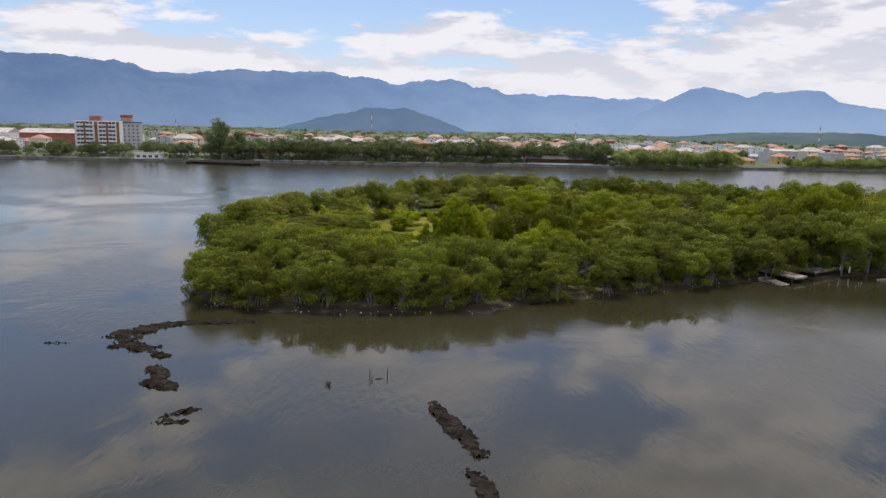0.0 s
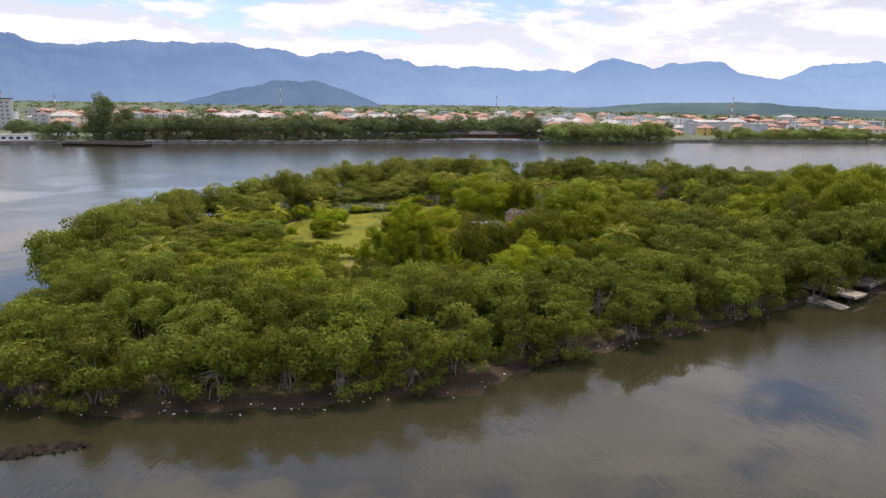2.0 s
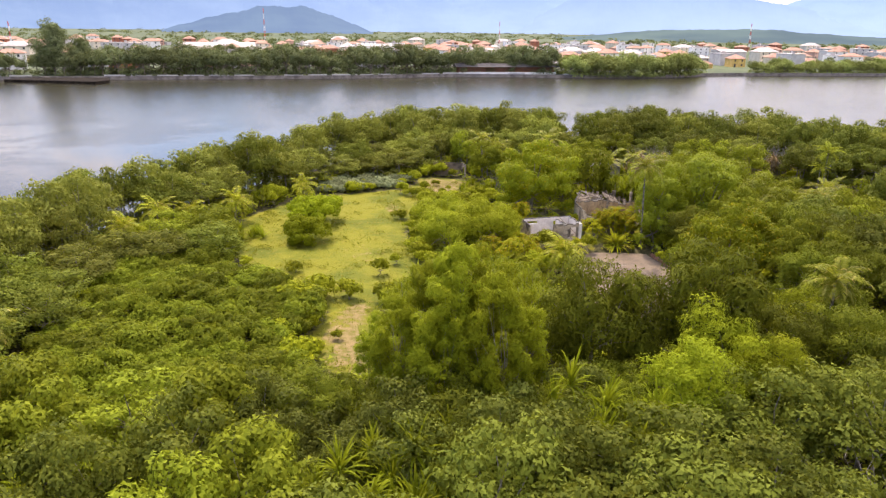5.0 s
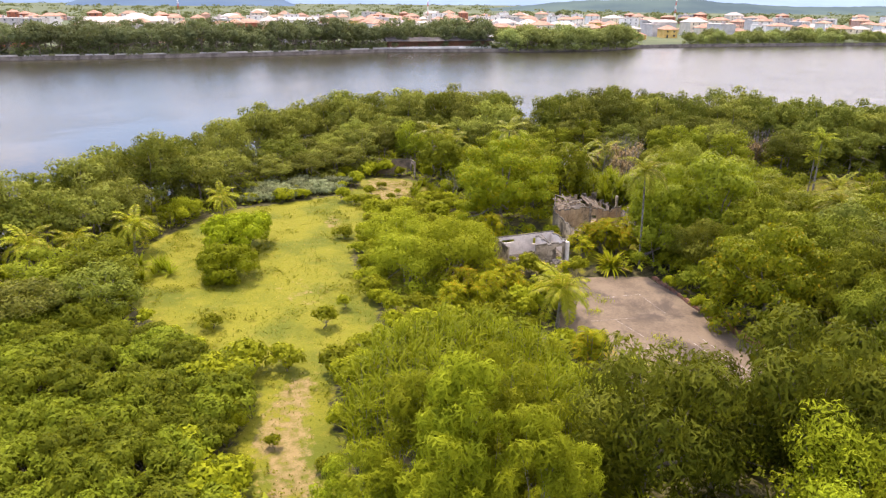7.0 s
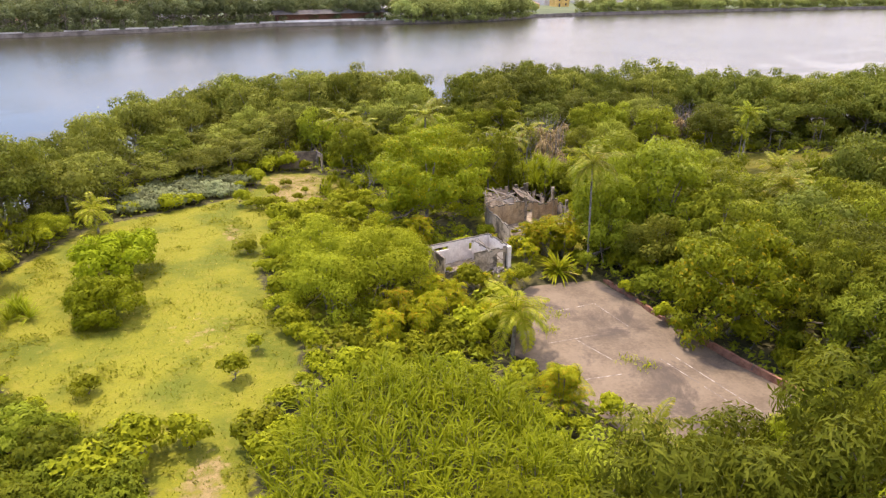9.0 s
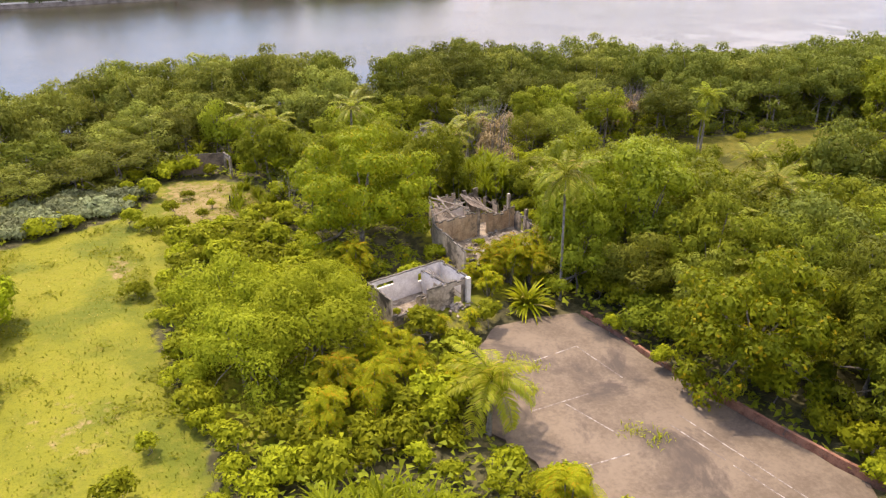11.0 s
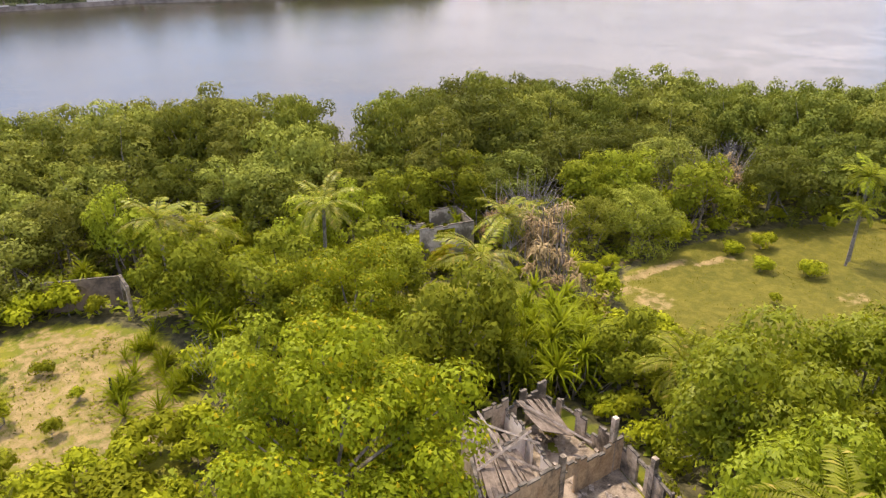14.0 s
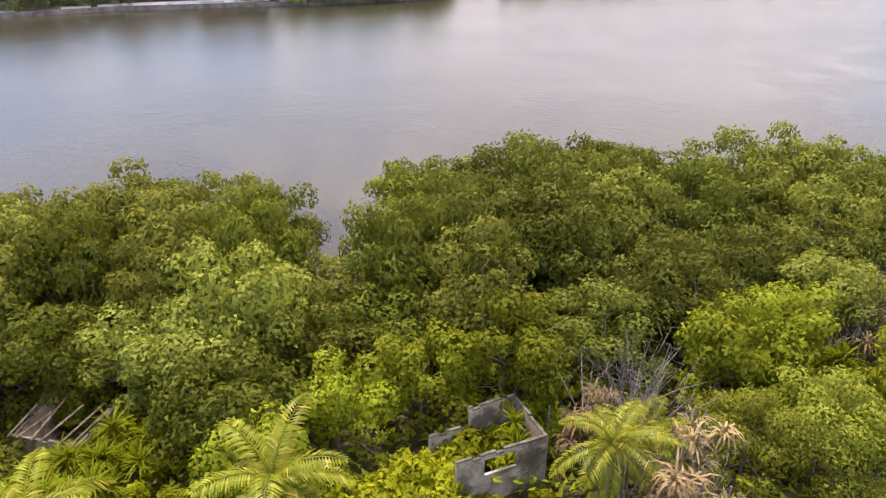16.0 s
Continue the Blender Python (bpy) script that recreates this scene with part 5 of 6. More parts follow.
# ---- ruins, court and jetty ----
def wall_mesh(g, x0, y0, x1, y1, z0, z1, thick=0.16, holes=(), ragged=0.0, seed=0, cap=False):
    """A wall of panels between two points; holes are (from, to, sill, head) along it; a broken top where ragged."""
    rng = np.random.default_rng(seed)
    L = math.hypot(x1 - x0, y1 - y0)
    ux, uy = (x1 - x0) / L, (y1 - y0) / L
    nx, ny = -uy * thick / 2, ux * thick / 2
    cuts = sorted({0.0, L, *[c for h in holes for c in h[:2]], *np.arange(0.45, L, 0.45).tolist()})
    tops = [z1 - 0.15 * round(ragged * abs(rng.normal(0, 1)) / 0.15) + rng.normal(0, 0.012) for _ in cuts]

    def slab(a, b, lo, hi):
        p = []
        for s in (a, b):
            for sg in (-1, 1):
                p.append((x0 + ux * s + nx * sg, y0 + uy * s + ny * sg))
        v = [(*p[0], lo), (*p[2], lo), (*p[3], lo), (*p[1], lo), (*p[0], hi), (*p[2], hi), (*p[3], hi), (*p[1], hi)]
        g.put(v, [(3, 2, 1, 0), (4, 5, 6, 7), (0, 1, 5, 4), (1, 2, 6, 5), (2, 3, 7, 6), (3, 0, 4, 7)])

    if cap:
        line = []
        for a, b, ta in zip(cuts, cuts[1:], tops):
            hole = next((h for h in holes if a >= h[0] - 1e-6 and b <= h[1] + 1e-6 and h[3] < z1 - 0.1), None)
            top = max(ta, hole[3] + 0.1) if hole else ta
            line += [(a, top), (b, top)]
        verts = [(x0 + ux * s + nx * sg, y0 + uy * s + ny * sg, z + dz) for s, z in line for sg, dz in ((-1.08, -0.06), (-1.08, 0.02), (1.08, 0.02), (1.08, -0.06))]
        g.put(verts, [(4 * k + e, 4 * k + e + 1, 4 * k + e + 5, 4 * k + e + 4) for k in range(len(line) - 1) for e in range(3)])
        return
    for a, b, ta in zip(cuts, cuts[1:], tops):
        hole = next((h for h in holes if a >= h[0] - 1e-6 and b <= h[1] + 1e-6), None)
        if hole:
            if hole[2] > z0 + 0.02:
                slab(a, b, z0, hole[2])
            if hole[3] < z1 - 0.1:
                slab(a, b, hole[3], max(ta, hole[3] + 0.1))
        else:
            slab(a, b, z0, ta)


def walls_thing(name, label, runs):
    ob = thing(name, label, "ruin")
    for i, (pname, mat, args, kw) in enumerate(runs):
        g = Geo()
        wall_mesh(g, *args, seed=i + len(name), **kw)
        w = part(pname, welded(g.mesh(pname, M[mat])), ob)
        caps = Geo()
        wall_mesh(caps, *args, seed=i + len(name), cap=True, **kw)
        part("wall_top", welded(caps.mesh("wall_top", M["mould"])), w, "dark mouldy broken wall top")
    return ob


def heap(g, rng, x, y, z, spread, count, size):
    for k in range(count):
        s = size * rng.uniform(0.4, 1.4)
        a, b, c = rng.uniform(0.5, 1.2) * s, rng.uniform(0.4, 1.0) * s, rng.uniform(0.15, 0.5) * s
        m = pose(x + rng.normal(0, spread), y + rng.normal(0, spread), z + rng.uniform(0, 0.2), rng.normal(0, 25), rng.normal(0, 25), rng.uniform(0, 180))
        v = [m @ Vector((sx * a / 2 * rng.uniform(0.7, 1), sy * b / 2 * rng.uniform(0.7, 1), sz * c / 2)) for sz in (-1, 1) for sx, sy in ((-1, -1), (1, -1), (1, 1), (-1, 1))]
        g.put([tuple(q) for q in v], [(3, 2, 1, 0), (4, 5, 6, 7), (0, 1, 5, 4), (1, 2, 6, 5), (2, 3, 7, 6), (3, 0, 4, 7)])


Z0 = 0.6
hut = walls_thing("ruined_hut", "small roofless plastered ruin with pale inner walls", [
    ("wall", "plaster", (18.1, 178.5, 24.9, 179.4, Z0, 3.85), dict(holes=((0.7, 2.3, 3.1, 3.45), (4.6, 5.0, 2.6, 3.3)), ragged=0.05)),
    ("wall", "plaster", (24.9, 179.3, 25.3, 175.9, Z0, 3.9), dict(ragged=0.10)),
    ("wall", "oldwall", (25.25, 175.9, 21.6, 175.47, Z0, 3.75), dict(holes=((0.4, 1.2, 1.7, 3.3),), ragged=0.06)),
    ("wall", "oldwall", (21.6, 175.47, 18.5, 175.1, Z0, 2.5), dict(ragged=0.25)),
    ("wall", "oldwall", (18.5, 175.1, 18.1, 178.5, Z0, 3.85), dict(ragged=0.03)),
    ("inner_wall", "plaster", (23.0, 179.0, 23.4, 175.85, Z0, 3.7), dict(holes=((1.7, 2.4, Z0, 3.2),), ragged=0.06)),
    ("inner_wall", "oldwall", (21.4, 176.9, 22.9, 177.1, Z0, 2.7), dict(ragged=0.3))])
part("pillar", Geo().box(25.15, 175.5, 0.6, 25.5, 175.85, 3.8).mesh("pillar", M["plaster"]), hut)
part("fallen_beam", Geo().tube([(21.2, 177.6, 1.8), (22.0, 176.6, 2.4), (23.0, 175.7, 3.9)], [0.06, 0.055, 0.05], 4).mesh("fallen_beam", M["oldwood"]), hut)
part("fallen_beam", Geo().tube([(23.4, 178.6, 3.8), (24.2, 177.2, 3.0), (25.0, 176.2, 2.2)], [0.06, 0.055, 0.05], 4).mesh("fallen_beam", M["oldwood"]), hut)
g = Geo().prism([(18.2, 175.2), (25.2, 176.0), (24.8, 179.2), (18.2, 178.4)], 0.5, 1.66)
part("floor_slab", g.mesh("floor_slab", M["debris"]), hut)
rng = np.random.default_rng(31)
for cx, cy in ((23.9, 177.4), (24.2, 174.9), (20.0, 176.5)):
    g = Geo()
    heap(g, rng, cx, cy, 1.72, 0.6, 30, 0.34)
    thing("rubble_pile", "grey broken plaster and timber rubble", "rubble", "rubble in the ruins", kind="stuff", data=g.mesh("rubble_pile", M["rubble"]))

house = walls_thing("ruined_house", "roofless mouldy stone house with broken inner walls", [
    ("wall", "oldwall", (27.9, 186.0, 30.6, 192.0, Z0, 4.4), dict(holes=((2.6, 3.4, 1.6, 3.0),), ragged=0.10)),
    ("wall", "oldwall", (30.6, 192.0, 36.6, 192.6, Z0, 4.3), dict(holes=((1.2, 2.0, 1.8, 3.4), (3.8, 4.6, 1.8, 3.2)), ragged=0.55)),
    ("wall", "oldwall", (36.7, 192.6, 37.5, 187.0, Z0, 3.5), dict(holes=((1.2, 2.4, 1.5, 3.0),), ragged=0.55)),
    ("wall", "oldwall", (37.5, 187.0, 36.6, 181.6, Z0, 3.6), dict(holes=((1.4, 2.1, 1.8, 3.2), (3.6, 4.2, 1.8, 3.2)), ragged=0.40)),
    ("wall", "oldwall", (27.9, 186.0, 27.4, 179.6, Z0, 4.15), dict(ragged=0.12)),
    ("wall", "oldwall", (27.4, 179.6, 33.7, 179.2, Z0, 3.3), dict(holes=((2.2, 3.4, Z0, 2.2),), ragged=0.4)),
    ("wall", "plaster", (33.7, 179.2, 32.7, 182.6, Z0, 2.6), dict(holes=((0.6, 0.9, 1.9, 2.3), (1.4, 1.7, 1.9, 2.3), (2.2, 2.5, 1.9, 2.3)), ragged=0.2)),
    ("wall", "oldwall", (33.7, 179.2, 36.6, 181.6, Z0, 2.3), dict(ragged=0.4)),
    ("inner_wall", "ochrewall", (27.95, 186.1, 32.9, 186.6, Z0, 4.2), dict(ragged=0.12)),
    ("inner_wall", "ochrewall", (32.9, 186.6, 37.4, 187.0, Z0, 3.9), dict(holes=((0.3, 1.1, Z0, 3.0),), ragged=0.25)),
    ("inner_wall", "plaster", (32.9, 186.7, 33.6, 192.3, Z0, 3.8), dict(holes=((1.6, 2.6, Z0, 3.4),), ragged=0.3)),
    ("inner_wall", "plaster", (30.3, 189.6, 33.2, 189.9, Z0, 3.8), dict(ragged=0.3))])
for a, b in (((29.6, 190.6, 4.3), (32.8, 187.4, 3.0)), ((30.6, 191.6, 4.4), (33.2, 188.6, 3.8)), ((29.0, 188.4, 3.9), (33.0, 189.2, 4.3)), ((31.4, 191.8, 4.4), (31.0, 187.0, 3.3)), ((34.0, 191.6, 4.2), (36.6, 188.4, 2.6)),
             ((28.6, 182.6, 2.9), (32.4, 181.4, 1.8)), ((29.4, 180.4, 2.8), (32.0, 183.6, 1.8)), ((35.0, 184.6, 1.8), (36.4, 182.4, 3.2))):
    part("fallen_beam", Geo().tube([a, tuple((Vector(a) + Vector(b)) / 2), b], [0.09, 0.085, 0.08], 4).mesh("fallen_beam", M["oldwood"]), house)
for cx, cy, ch in ((36.7, 187.0, 5.2), (37.0, 184.4, 4.4), (33.0, 186.6, 4.6)):
    part("pillar", Geo().box(cx - 0.14, cy - 0.14, Z0, cx + 0.14, cy + 0.14, ch).mesh("pillar", M["oldwall"]), house)
for k, (a, b, c, d) in enumerate((((28.4, 186.6, 3.7), (30.4, 191.4, 4.2), (32.6, 190.9, 3.0), (32.2, 186.9, 2.6)), ((34.0, 189.6, 3.6), (33.9, 192.0, 4.0), (36.3, 192.2, 3.2), (36.2, 189.4, 2.5)))):
    for i in range(11):
        u = (i + 0.5) / 11
        p, q = Vector(a).lerp(Vector(d), u), Vector(b).lerp(Vector(c), u)
        e = q.lerp(p, 0.0 if i % 3 else 0.35)
        o = (Vector(d) - Vector(a)).normalized() * (0.16 if i % 4 else 0.08)
        up = Vector((0, 0, 0.05))
        g = Geo().put([tuple(z) for z in (p - o, p + o, e + o, e - o, p - o + up, p + o + up, e + o + up, e - o + up)], [(3, 2, 1, 0), (4, 5, 6, 7), (0, 1, 5, 4), (1, 2, 6, 5), (2, 3, 7, 6), (3, 0, 4, 7)])
        part("roof_board", g.mesh("roof_board", M["roofboard"]), house, "collapsed rotten roof board")
part("floor_slab", Geo().prism([(27.6, 180), (33.6, 179.6), (36.4, 181.8), (37.3, 187), (36.6, 192.2), (30.7, 191.7), (28.1, 186)], 0.5, 1.70).mesh("floor_slab", M["debris"]), house)
for cx, cy, nn in ((35.2, 185.0, 24), (33.8, 183.4, 18), (30.4, 184.2, 16), (31.4, 188.2, 20), (35.2, 189.8, 22), (29.4, 181.4, 16)):
    g = Geo()
    heap(g, rng, cx, cy, 1.74, 0.95, nn + 24, 0.24)
    thing("rubble_pile", "pale broken masonry and tiles on the ruin's floor", "rubble", "rubble in the ruins", kind="stuff", data=g.mesh("rubble_pile", M["rubble"]))

lodge = walls_thing("ruined_lodge", "grey roofless block house with an empty window under trees", [
    ("wall", "lodgewall", (41.2, 216.7, 46.5, 216.2, Z0, 3.95), dict(holes=((1.6, 3.5, 2.6, 3.6),), ragged=0.05)),
    ("wall", "oldwall", (46.5, 216.2, 46.9, 219.8, Z0, 4.0), dict(ragged=0.08)),
    ("gable", "lodgewall", (46.9, 219.8, 44.0, 220.0, Z0, 4.1), dict(ragged=0.06)),
    ("gable", "lodgewall", (44.0, 220.0, 41.6, 220.2, Z0, 3.1), dict(ragged=0.2))])
shed = walls_thing("ruined_shed", "low shed ruin with a dark doorway and a timber roof edge", [
    ("wall", "oldwall", (22.0, 230.6, 25.0, 228.0, Z0, 3.4), dict(holes=((1.0, 2.2, Z0, 2.8),), ragged=0.05)),
    ("wall", "oldwall", (25.0, 228.0, 27.2, 231.0, Z0, 3.4), dict(ragged=0.1)),
    ("wall", "oldwall", (22.0, 230.6, 24.0, 233.6, Z0, 3.4), dict(ragged=0.1))])
for k in range(6):
    u = (0.0, 0.7, 1.9, 2.6, 4.1, 5.0)[k]
    a, b = (21.8 + u * 0.55, 230.4 - u * 0.5, 3.5), (23.8 + u * 0.6 + 0.3 * math.sin(5 * k), 233.4 - u * 0.45 - 0.9 * (k % 2), 3.6 - 0.45 * (k % 3 == 1))
    part("rafter", Geo().tube([a, b], [0.07, 0.07], 4).mesh("rafter", M["roofboard"]), shed)
yard_wall = walls_thing("garden_wall", "brown weathered free-standing wall ending in a concrete post", [
    ("wall", "brownwall", (11.6, 222.6, 17.0, 221.1, Z0, 3.4), dict(holes=((3.0, 4.6, 0.9, 1.9),), ragged=0.03)),
    ("post", "oldwall", (17.0, 221.1, 17.25, 218.6, Z0, 3.45), dict(holes=((0.5, 2.0, 1.0, 2.9),), thick=0.22))])

for x, y, s in ((31.8, 184.4, 0.45), (30.0, 183.0, 0.4), (34.6, 182.2, 0.4), (28.9, 181.0, 0.45), (35.6, 190.6, 0.4), (32.2, 180.6, 0.4), (23.9, 178.2, 0.3), (19.4, 176.2, 0.35)):
    plant(random.choice(SHRUB), x, y, 1.68, s, label="small weedy bush growing inside a ruin")

for x, y, h in ((14.6, 208.8, 1.3), (15.1, 209.1, 1.0), (40.6, 214.6, 1.5), (41.0, 214.4, 0.5)):
    thing("old_post", "dark rotten post standing in rough grass", "post", "old posts in the grass", data=Geo().tube([(x, y, 0.4), (x + 0.03, y, GROUND + h * 0.6), (x + 0.05, y, GROUND + h)], [0.09, 0.08, 0.06], 6).mesh("old_post", M["blackwood"]))

# court
rngc = random.Random(4)
edge = []
for (xa, ya), (xb, yb) in zip(COURT, COURT[1:] + COURT[:1]):
    for k in range(6):
        edge.append((xa + (xb - xa) * k / 6 + rngc.uniform(-0.25, 0.25), ya + (yb - ya) * k / 6 + rngc.uniform(-0.25, 0.25)))
court = thing("floor_court", "cracked brown concrete sports court with worn lines and weeds", "court", kind="structure", data=Geo().prism(edge[::-1], 0.2, 0.70).mesh("floor_court", M["concrete"]))


def court_line(x0, y0, x1, y1, w=0.09):
    L = math.hypot(x1 - x0, y1 - y0)
    nx, ny = -(y1 - y0) / L * w / 2, (x1 - x0) / L * w / 2
    g = Geo()
    cuts, s = [], 0.0
    while s < L:
        e = min(L, s + rngc.uniform(0.8, 2.6))
        cuts.append((s, e))
        s = e + rngc.choice((0.0, 0.1, 0.5))
    for a, b in cuts:
        p = [(x0 + (x1 - x0) * q / L + sg * nx, y0 + (y1 - y0) * q / L + sg * ny, 0.705) for q, sg in ((a, -1), (b, -1), (b, 1), (a, 1))]
        g.put(p, [(0, 1, 2, 3)])
    part("line", g.mesh("line", M["linepaint"]), court)


for seg in ((29.0, 157.6, 29.9, 149.0), (30.2, 158.0, 31.0, 147.6), (22.4, 162.8, 26.7, 162.5), (29.7, 167.4, 29.9, 162.8), (25.8, 167.4, 29.7, 167.5), (24.7, 162.4, 25.6, 158.5), (22.0, 157.2, 25.0, 156.8)):
    court_line(*seg)
kerb = thing("brick_kerb", "low red brick kerb wall beside the court", "wall")
for i, (a, b) in enumerate((((33.5, 160.4), (34.0, 154.6)), ((34.0, 154.6), (35.0, 148.2)), ((35.0, 148.2), (35.4, 145.0)), ((33.4, 171.4), (33.5, 160.4)))):
    g = Geo()
    wall_mesh(g, *a, *b, 0.3, 1.25 if i < 3 else 0.95, 0.22, ragged=0.04, seed=i)
    part("wall_panel", g.mesh("wall_panel", M["brick"]), kerb)
g = Geo()
for x, y in ((26.6, 158.2), (27.4, 157.0), (24.6, 168.2), (25.4, 166.8), (23.6, 164.6)):
    for k in range(60):
        v, f = strap_leaf(None, (x + rngc.gauss(0, 0.45), y + rngc.gauss(0, 0.35), 0.70), rngc.uniform(0, 6.28), rngc.uniform(0.4, 1.4), rngc.uniform(0.2, 0.5), 0.05, 1.0, 2)
        g.put(v, f)
thing("court_weeds", "weeds growing through cracks in the court", "weeds", kind="stuff", data=g.mesh("court_weeds", M["shrub"]))

# jetty on the bank
jetty = thing("jetty", "broken concrete landing stage sloping into the river", "jetty")
part("ramp", Geo().prism([(66.0, 138.4), (69.9, 130.0), (66.6, 128.2), (62.6, 136.6)], 0.75, 1.1).mesh("ramp", M["oldwall"]), jetty)
part("side_ramp", Geo().put([(60.6, 130.2, 0.6), (63.4, 125.2, -0.1), (65.6, 126.4, -0.1), (62.8, 131.8, 0.6), (60.6, 130.2, -0.5), (63.4, 125.2, -0.5), (65.6, 126.4, -0.5), (62.8, 131.8, -0.5)],
                            [(0, 1, 2, 3), (4, 5, 1, 0), (5, 6, 2, 1), (6, 7, 3, 2), (7, 4, 0, 3)]).mesh("side_ramp", M["oldwall"]), jetty)
part("deck", Geo().prism([(68.4, 139.8), (73.0, 133.4), (81.0, 138.8), (76.6, 145.4)], 0.8, 1.15).mesh("deck", M["oldwall"]), jetty)
part("kerb", Geo().prism([(73.0, 133.4), (81.0, 138.8), (80.8, 139.1), (72.8, 133.7)], 1.15, 1.35).mesh("kerb", M["oldwall"]), jetty)
for a, b in (((81.0, 138.8), (76.6, 145.4)), ((76.6, 145.4), (72.0, 147.0))):
    part("rail", Geo().tube([(*a, 1.9), (*b, 1.9)], [0.05, 0.05], 5).mesh("rail", M["plaster"]), jetty)
for x, y in ((81.0, 138.8), (79.6, 141.0), (78.1, 143.2), (76.6, 145.4), (81.6, 136.6)):
    part("post", Geo().box(x - 0.12, y - 0.12, 0.6, x + 0.12, y + 0.12, 1.95).mesh("post", M["plaster"]), jetty)
for x, y in ((64.0, 131.0), (67.5, 131.2), (70.0, 134.6), (73.6, 134.4), (77.0, 136.6), (80.4, 139.0), (72.0, 138.0), (66.4, 129.0)):
    part("pile", Geo().tube([(x, y, -0.8), (x, y, 0.85)], [0.16, 0.15], 7).mesh("pile", M["blackwood"]), jetty)
for k, (x, y) in enumerate(((72.4, 127.0), (73.6, 126.4), (74.4, 127.4), (75.2, 125.6), (76.4, 127.8), (78.0, 127.2), (76.2, 125.0), (79.2, 128.4))):
    thing("mooring_stake", "short dark stake with a pale top in shallow water", "stake", "old stakes by the jetty", data=Geo().tube([(x, y, -0.6), (x + 0.04, y, 0.55 + 0.1 * (k % 3))], [0.09, 0.07], 6).mesh("mooring_stake", M["oldwood"]))
boat_g = Geo()
ring = [(-1.6, 0), (-1.0, 0.42), (0.4, 0.5), (1.5, 0.32), (1.8, 0), (1.5, -0.32), (0.4, -0.5), (-1.0, -0.42)]
boat_g.put([(x, y, 0.35) for x, y in ring] + [(x * 0.8, y * 0.7, -0.08) for x, y in ring] + [(x * 0.9, y * 0.84, 0.33) for x, y in ring],
           [(i, (i + 1) % 8, 8 + (i + 1) % 8, 8 + i) for i in range(8)] + [(i, 16 + i, 16 + (i + 1) % 8, (i + 1) % 8) for i in range(8)] + [tuple(range(8, 16))] +
           [(16 + i, 8 + i, 8 + (i + 1) % 8, 16 + (i + 1) % 8) for i in range(8)])
thing("rowing_boat", "small weathered wooden rowing boat on still water", "boat", at=pose(85.0, 131.5, 0.05, 0, 0, 30), data=boat_g.mesh("rowing_boat", M["oldwood"]))

# stakes and driftwood off the bank
for x, y, h, l in ((-7.6, 74.2, 1.1, 0.05), (-7.35, 73.6, 0.5, 0.1), (-5.6, 74.6, 0.95, -0.05)):
    thing("water_stake", "thin black stake standing in the river", "stake", "black stakes in the river", data=Geo().tube([(x, y, -0.6), (x + l, y, h * 0.5), (x + l * 0.4, y, h)], [0.06, 0.055, 0.03], 6).mesh("water_stake", M["blackwood"]))
thing("drift_log", "black waterlogged branch lying in the river", "driftwood", data=Geo().tube([(-7.0, 73.9, 0.0), (-6.6, 73.8, 0.06), (-6.1, 73.95, 0.02)], [0.05, 0.07, 0.03], 6).mesh("drift_log", M["blackwood"]))
rs = np.random.default_rng(8)
stump = thing("drift_stump", "black root stump stranded in shallow water", "driftwood", at=pose(-11.8, 71.6, 0))
for k in range(9):
    a = rs.uniform(0, 6.28)
    c, d = math.cos(a), math.sin(a)
    part("root", Geo().tube([(0, 0, -0.2), (c * 0.3, d * 0.3, 0.25), (c * 0.5, d * 0.5, 0.1 + rs.uniform(0, 0.5))], [0.09, 0.06, 0.02], 5).mesh("root", M["blackwood"]), stump)


def mud_bank(cx, cy, rx, ry, turn, seed, label="ragged bank of dark mud and weed just above the water"):
    step = 0.22
    ca, sa = math.cos(radians(turn)), math.sin(radians(turn))
    us, vs = np.arange(-rx * 1.25, rx * 1.25, step), np.arange(-ry * 1.4, ry * 1.4, step)
    U, V = np.meshgrid(us, vs)
    X, Y = cx + U * ca - V * sa, cy + U * sa + V * ca
    n1, n2 = fbm(X, Y, 0.45, 4, seed), fbm(X, Y, 2.6, 3, seed + 2)
    h = (1 - (U / rx) ** 2 - (V / ry) ** 2) * 0.30 + n1 * 0.34 + n2 * 0.16
    Z = np.minimum(h, 0.16 + 0.05 * h) + np.maximum(n2, -0.3) * 0.2
    keep = h > -0.12
    idx = -np.ones(Z.shape, int)
    idx[keep] = np.arange(keep.sum())
    P = np.stack([X, Y, np.maximum(Z, -0.1)], -1)[keep]
    w = [(idx[r, c], idx[r, c + 1], idx[r + 1, c + 1], idx[r + 1, c]) for r in range(len(vs) - 1) for c in range(len(us) - 1) if keep[r, c] and keep[r, c + 1] and keep[r + 1, c + 1] and keep[r + 1, c]]
    thing("mud_bank", label, "mud bank", "mud banks off the island", data=Geo().put(P, w).mesh("mud_bank", M["mud"]))


